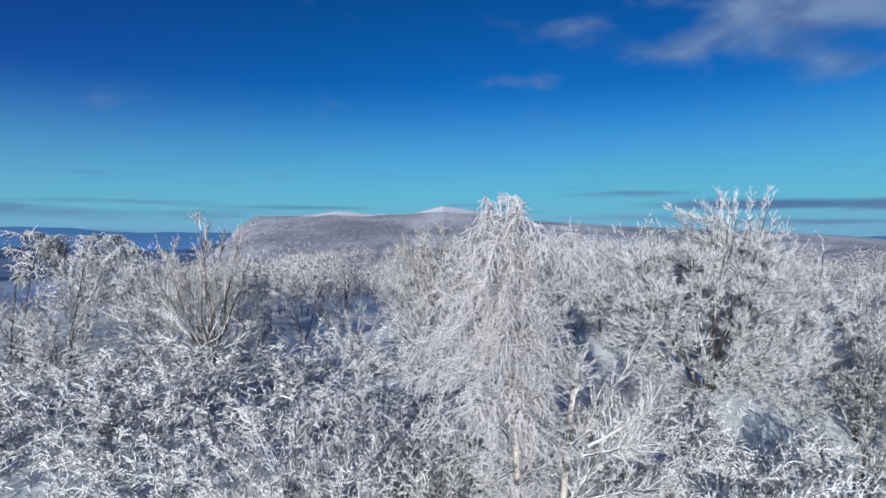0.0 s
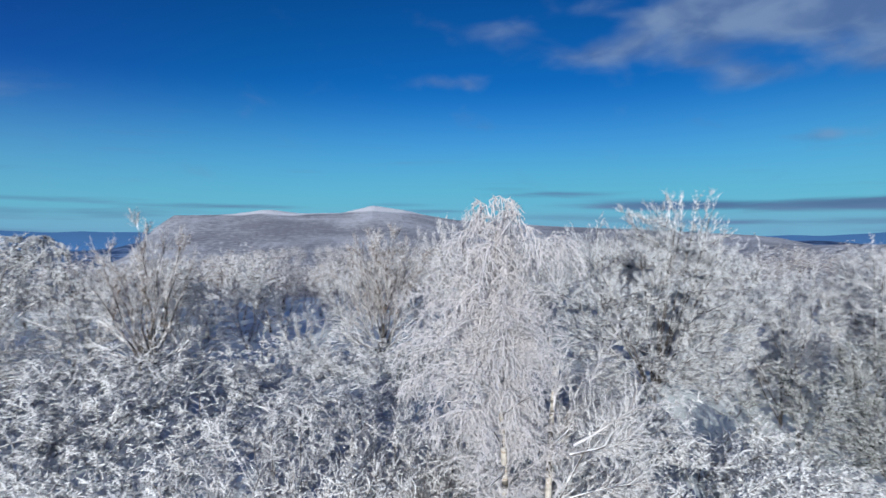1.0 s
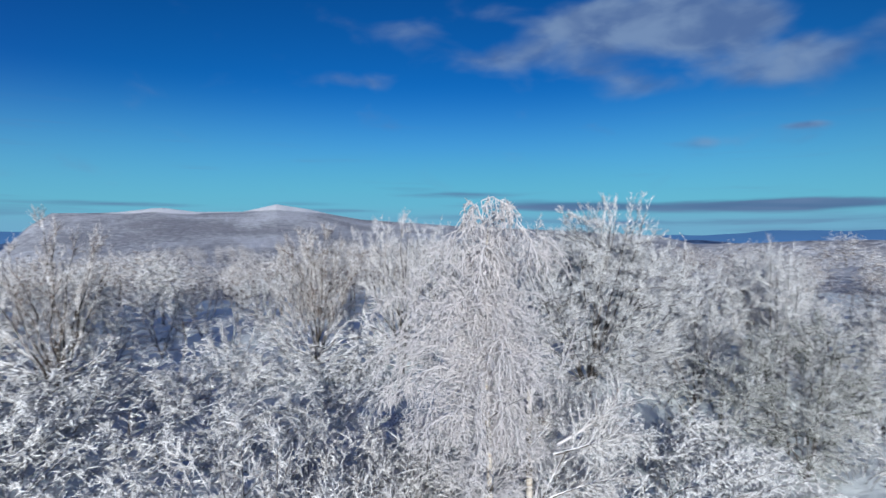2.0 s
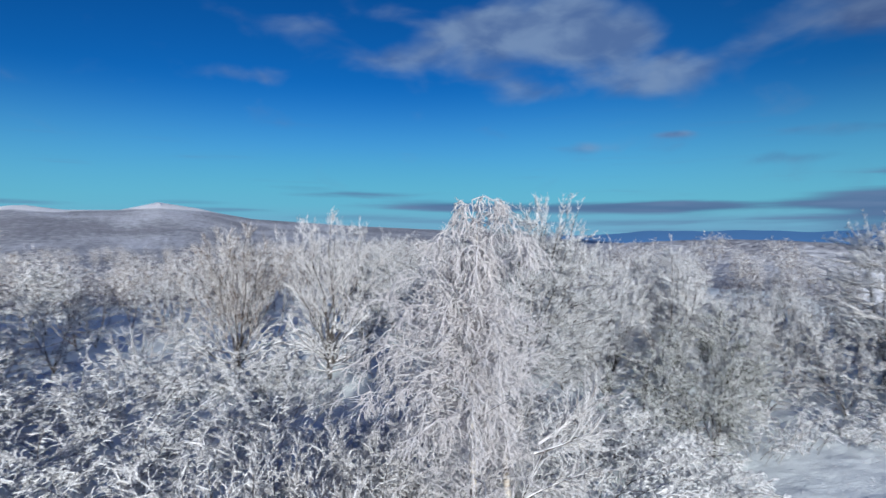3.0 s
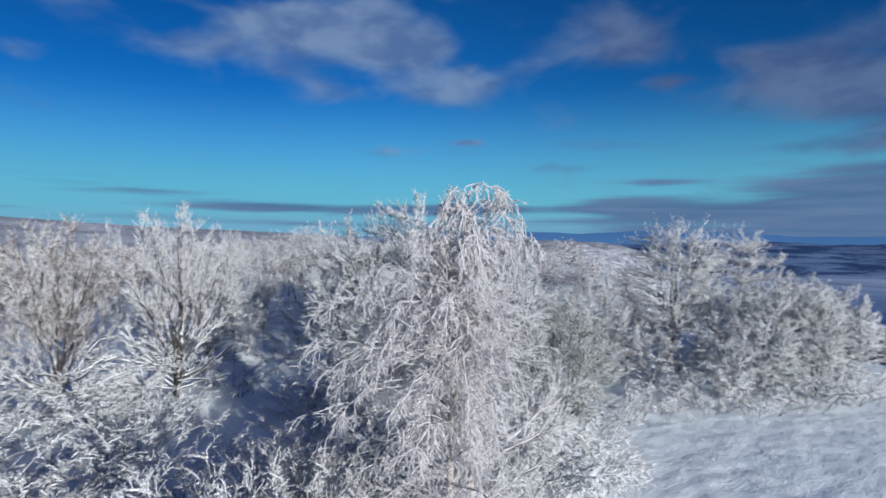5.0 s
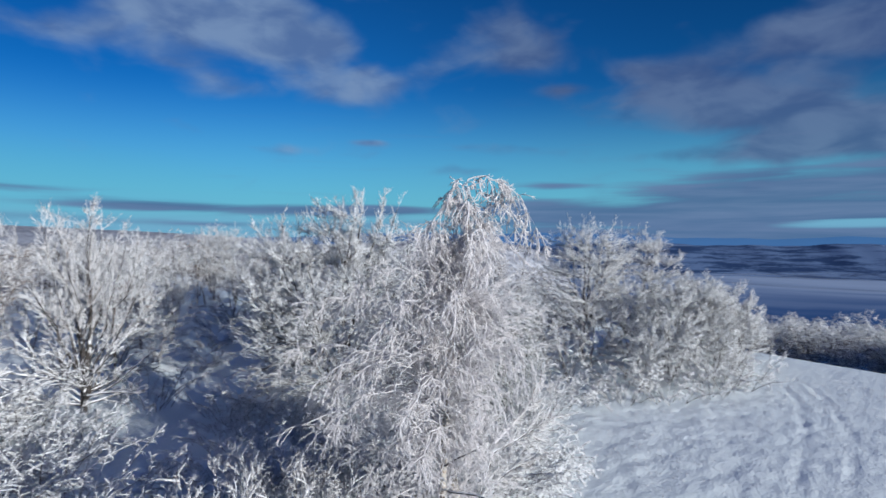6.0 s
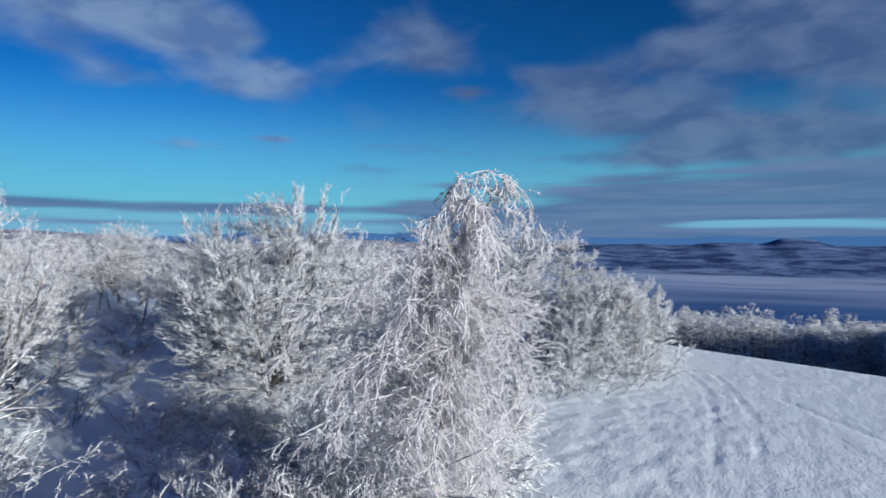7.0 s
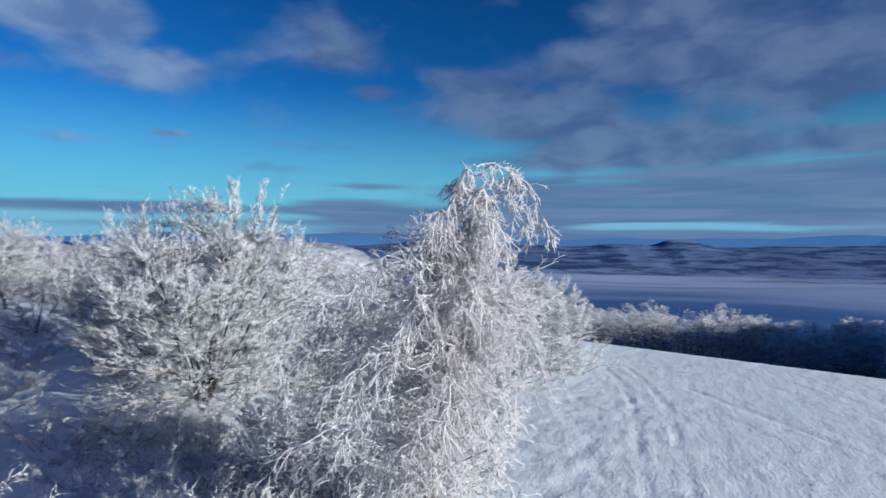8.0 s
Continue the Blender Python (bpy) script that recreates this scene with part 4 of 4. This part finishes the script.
# ---- thickets ----
kinds = [
    shrub(41, 1.5, 1.9, "low snow-laden bramble thicket on the terrace", RIME, 0.85, 22, fine=0.0065, upright=0.12, n2=30, n3=7, tip=(0.05, 0.15), reach=0.26, pad=(0.007, 0.014)),
    shrub(42, 1.7, 2.2, "arching snow-laden thicket with dark gaps", RIME, 0.80, 24, fine=0.0065, upright=0.25, n2=30, n3=7, tip=(0.05, 0.15), reach=0.28, pad=(0.007, 0.014)),
    shrub(43, 1.4, 2.3, "fine rounded grey shrub thinly rimed", RIME_GREY, 0.25, 30, 0.006, upright=0.52, n2=32, n3=9, tip=(0.04, 0.12), reach=0.34, pad=(0.005, 0.009), cane=0.008),
    shrub(44, 1.4, 1.6, "white hazel shrub thick with snow", RIME, 0.9, 20, fine=0.0065, upright=0.2, n2=30, n3=7, tip=(0.05, 0.14), reach=0.25, pad=(0.007, 0.014)),
    shrub(45, 1.5, 1.8, "white shrub of fine drooping twigs on the bank", RIME, 0.8, 28, fine=0.006, upright=0.10, n2=32, n3=7, tip=(0.05, 0.14), reach=0.28, pad=(0.004, 0.008)),
    shrub(46, 1.5, 1.9, "low snow-laden bramble thicket on the terrace", RIME, 0.80, 18, fine=0.010, upright=0.12, n2=19, n3=4, tip=(0.06, 0.17), reach=0.30, pad=(0.008, 0.014)),
    shrub(47, 1.7, 2.2, "arching snow-laden thicket with dark gaps", RIME, 0.75, 18, fine=0.010, upright=0.25, n2=19, n3=4, tip=(0.06, 0.17), reach=0.32, pad=(0.008, 0.014))]
used = set()


def thicket(kind, x, y, size, tall=1.0):
    src = kinds[kind]
    turn = rng.uniform(0, 360)
    if kind in used:
        ob = copy_at(src, x, y, turn, size, tall)
    else:
        used.add(kind)
        ob = place(src, x, y, turn, size, tall)
    tagged(ob, group="shrubs of the thicket")


# fine grey shrubs close to the birch
for x, y, s in ((-2.6, 11.4, 1.1), (-1.7, 12.6, 1.0), (-3.7, 12.5, 0.95), (-0.7, 13.8, 0.85), (0.9, 15.6, 0.8), (-1.2, 15.4, 0.75), (0.3, 12.3, 0.8), (-0.6, 12.4, 0.9), (0.4, 13.6, 0.85), (1.3, 14.6, 0.8), (2.9, 12.9, 0.8), (1.6, 13.6, 0.75), (3.7, 11.9, 0.7), (6.3, 20.2, 0.6), (5.2, 18.5, 0.6), (7.2, 20.0, 0.6), (2.6, 17.4, 0.65)):
    thicket(2, x, y, s if y < 14 else s * 0.85)
# snowy thicket over the terrace
for gy in np.arange(13.5, 28.5, 2.4):
    for gx in np.arange(-24, 3.5, 2.4):
        x, y = gx + rng.uniform(-0.8, 0.8), gy + rng.uniform(-0.8, 0.8)
        if abs(math.degrees(math.atan2(x, y))) > 46 or (x > -4.5 and y < 17) or (x > -1.6 and y > 17.8):
            continue
        thicket(rng.choice((0, 1, 1, 3) if y < 19.5 else (5, 6)), x, y, rng.uniform(0.85, 1.25), rng.uniform(0.8, 1.1))
# snowy shrubs about the feet of the trees behind
for x, y, s in ((1.6, 27.0, 0.8), (0.5, 25.5, 0.9), (0.4, 23.6, 0.85), (1.9, 25.2, 0.7), (-0.7, 22.2, 0.9), (-0.6, 20.2, 0.85), (2.4, 26.6, 0.6), (-2.6, 27.6, 1.0), (-0.6, 27.2, 0.9), (1.0, 28.2, 0.9), (6.2, 29.2, 0.9), (2.0, 29.6, 1.0)):
    thicket(rng.choice((5, 6)), x, y, s, 1.1)
# small shrubs in the shaded lane
for x, y, s in ((10.6, 33.4, 0.7), (12.2, 34.0, 0.6), (13.4, 36.6, 0.8), (15.2, 37.2, 0.7), (16.6, 40.0, 0.8), (18.6, 41.0, 0.8), (4.4, 20.6, 0.6), (6.2, 21.4, 0.7), (3.3, 20.8, 0.5), (4.9, 22.3, 0.55), (6.7, 22.9, 0.75), (6.5, 24.7, 0.7), (7.5, 26.3, 0.7), (7.7, 21.6, 0.8), (8.3, 24.0, 0.8), (8.8, 26.6, 0.75), (2.6, 19.4, 0.5), (1.2, 18.8, 0.5)):
    thicket(rng.choice((5, 6)), x, y, s, 0.9)
# white shrubs on the bank
for x, y, s in ((4.2, 14.2, 1.0), (6.5, 13.4, 1.1), (8.6, 14.6, 1.1), (10.6, 14.0, 1.0), (12.4, 15.6, 1.0), (6.2, 16.6, 1.0), (9.0, 17.0, 1.1), (12.0, 17.6, 1.0), (14.3, 17.4, 0.9), (3.6, 17.4, 0.8), (7.5, 18.6, 0.9)):
    thicket(4, x, y, s * 1.1, 1.15)
# shrubs along the field's edge
for x, y, s in ((16.5, 20.4, 0.9), (23.0, 20.6, 1.0), (26.2, 20.6, 1.1), (29.2, 20.0, 1.0), (31.5, 17.6, 1.0), (33.4, 15.2, 1.1), (36.4, 13.4, 1.1), (39.3, 12.2, 1.2), (42.0, 11.4, 1.2), (34.5, 19.0, 1.3)):
    thicket(rng.choice((5, 6)), x, y, s * 1.15, 1.2)


# ---- woods farther off ----
def wood(name, label, seed, spots, tall, cones, mat, under=None, split=0.0, fat=0.014, fuzz=1.0, clumps=0, stem=0.012, peak=None):
    """Many round-crowned trees; those of the crown's lower share take the material under, standing for shade."""
    rg = np.random.default_rng(seed)
    n = len(spots)
    h = rg.uniform(0.75, 1.12, n) * tall
    if peak is not None:
        h = np.clip(peak - ground(spots[:, 0], spots[:, 1]), 7, 24) * rg.uniform(0.72, 1.05, n)
    base = np.stack([spots[:, 0], spots[:, 1], ground(spots[:, 0], spots[:, 1])], 1)
    trunk = np.stack([base, base + np.stack([rg.normal(0, 0.3, n), rg.normal(0, 0.3, n), h * 0.6], 1), base + np.stack([rg.normal(0, 0.6, n), rg.normal(0, 0.6, n), h * 0.9], 1)], 1)
    ob = new(name, mesh_of(name, *tubes(trunk, taper(n, 3, stem * h, 0.02), 4), BARK))
    g = unit(rg.normal(size=(n, cones, 3)))
    at_ = base[:, None] + np.array([0, 0, 1.0]) * (h * 0.58)[:, None, None] + g * (h[:, None, None] * np.array([0.30, 0.30, 0.44])) * rg.uniform(0.45, 1.0, (n, cones, 1))
    if clumps:
        c_ = unit(rg.normal(size=(n, clumps, 3)))
        c_ = base[:, None] + np.array([0, 0, 1.0]) * (h * 0.60)[:, None, None] + c_ * (h[:, None, None] * np.array([0.22, 0.22, 0.32])) * rg.uniform(0.5, 1.0, (n, clumps, 1))
        pick = rg.integers(0, clumps, (n, cones))
        at_ = np.take_along_axis(c_, pick[..., None].repeat(3, 2), 1) + g * h[:, None, None] * 0.070 * rg.uniform(0.3, 1.0, (n, cones, 1)) ** 0.5
    d = g * 0.8 + np.array([0, 0, 0.35]) + rg.normal(0, 0.7, g.shape)
    high = (at_[..., 2] - base[:, None, 2]) / h[:, None]
    hh = np.repeat(h, cones)
    twig = shoots(rg, at_.reshape(-1, 3), d.reshape(-1, 3), hh * fuzz * rg.uniform(0.04, 0.10, n * cones), 2, (0, 0, 0.3), 0.2)
    R = (fat * hh)[:, None] * np.linspace(1, 0.6, 2)[None]
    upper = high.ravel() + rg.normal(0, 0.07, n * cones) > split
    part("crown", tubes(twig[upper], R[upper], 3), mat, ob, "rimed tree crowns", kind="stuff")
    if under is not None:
        part("branch", tubes(twig[~upper], R[~upper] * 0.7, 3), under, ob, "lower branches darkened to stand for shade", kind="stuff")
    tagged(ob, label, "forest", kind="stuff")


rg = np.random.default_rng(77)
a, r = np.radians(rg.uniform(-34, 60, 1100)), 50 + 320 * rg.random(1100) ** 1.5
spots = np.stack([np.sin(a) * r, np.cos(a) * r], 1)
clear_ = open_hill(spots[:, 0], spots[:, 1]) < 0.1
spots, r = spots[clear_], r[clear_]
wood("far_wood", "rimed woods on the slope beyond", 71, spots[r < 120], 5.6, 170, RIME_THIN, fat=0.008)
wood("farther_wood", "rimed woods higher on the slope", 73, spots[r >= 120], 7.0, 90, RIME_THIN, fat=0.013)
a, r = np.radians(rg.uniform(80, 124, 230)), 90 + 50 * rg.random(230)
spots = np.stack([-8 + np.sin(a) * r, 8 + np.cos(a) * r], 1)
# dark bark below the frosted tops paints in the shade of the wood
wood("valley_wood", "wood below the brow with frosted tops, shade in its dark branches", 72, spots, 13.6, 820, RIME, BARK, 0.62, fat=0.0050, fuzz=0.42, clumps=20, stem=0.005, peak=10.6 - 0.098 * r)


# ---- frozen grass that pricks through the snow of the field ----
def field_grass():
    rg = np.random.default_rng(91)
    n = 15000
    x, y = rg.uniform(14.5, 47, n), rg.uniform(-6, 20, n)
    edge = np.interp(x, [14, 18, 28, 32, 38, 43, 47], [14, 17.5, 18.8, 14.5, 10.8, 9.6, 9.0])
    clump = 0.5 + 0.5 * np.sin(x * 1.1 + 2.0 * np.sin(y * 0.7)) * np.sin(y * 1.3 + 1.7 * np.sin(x * 0.5))
    keep = (y < edge) & (rg.random(n) < 0.6 * (0.06 + 0.88 * ss(-3, 9, y - edge + 8)) * clump)
    x, y = x[keep], y[keep]
    m = len(x)
    root = np.stack([x, y, ground(x, y) - 0.01], 1)
    blades = []
    for _ in range(3):
        d = np.stack([rg.normal(0, 0.5, m), rg.normal(0, 0.5, m), np.ones(m)], 1)
        blades.append(shoots(rg, root + rg.normal(0, 0.02, root.shape) * [1, 1, 0], d, rg.uniform(0.05, 0.16, m), 2))
    P = np.concatenate(blades)
    ob = new("grass", mesh_of("grass", *tubes(P, taper(len(P), 2, 0.012, 0.01), 3), RIME_GREY))
    tagged(ob, "short rimed grass pricking through the snow", "grass", kind="stuff")


field_grass()
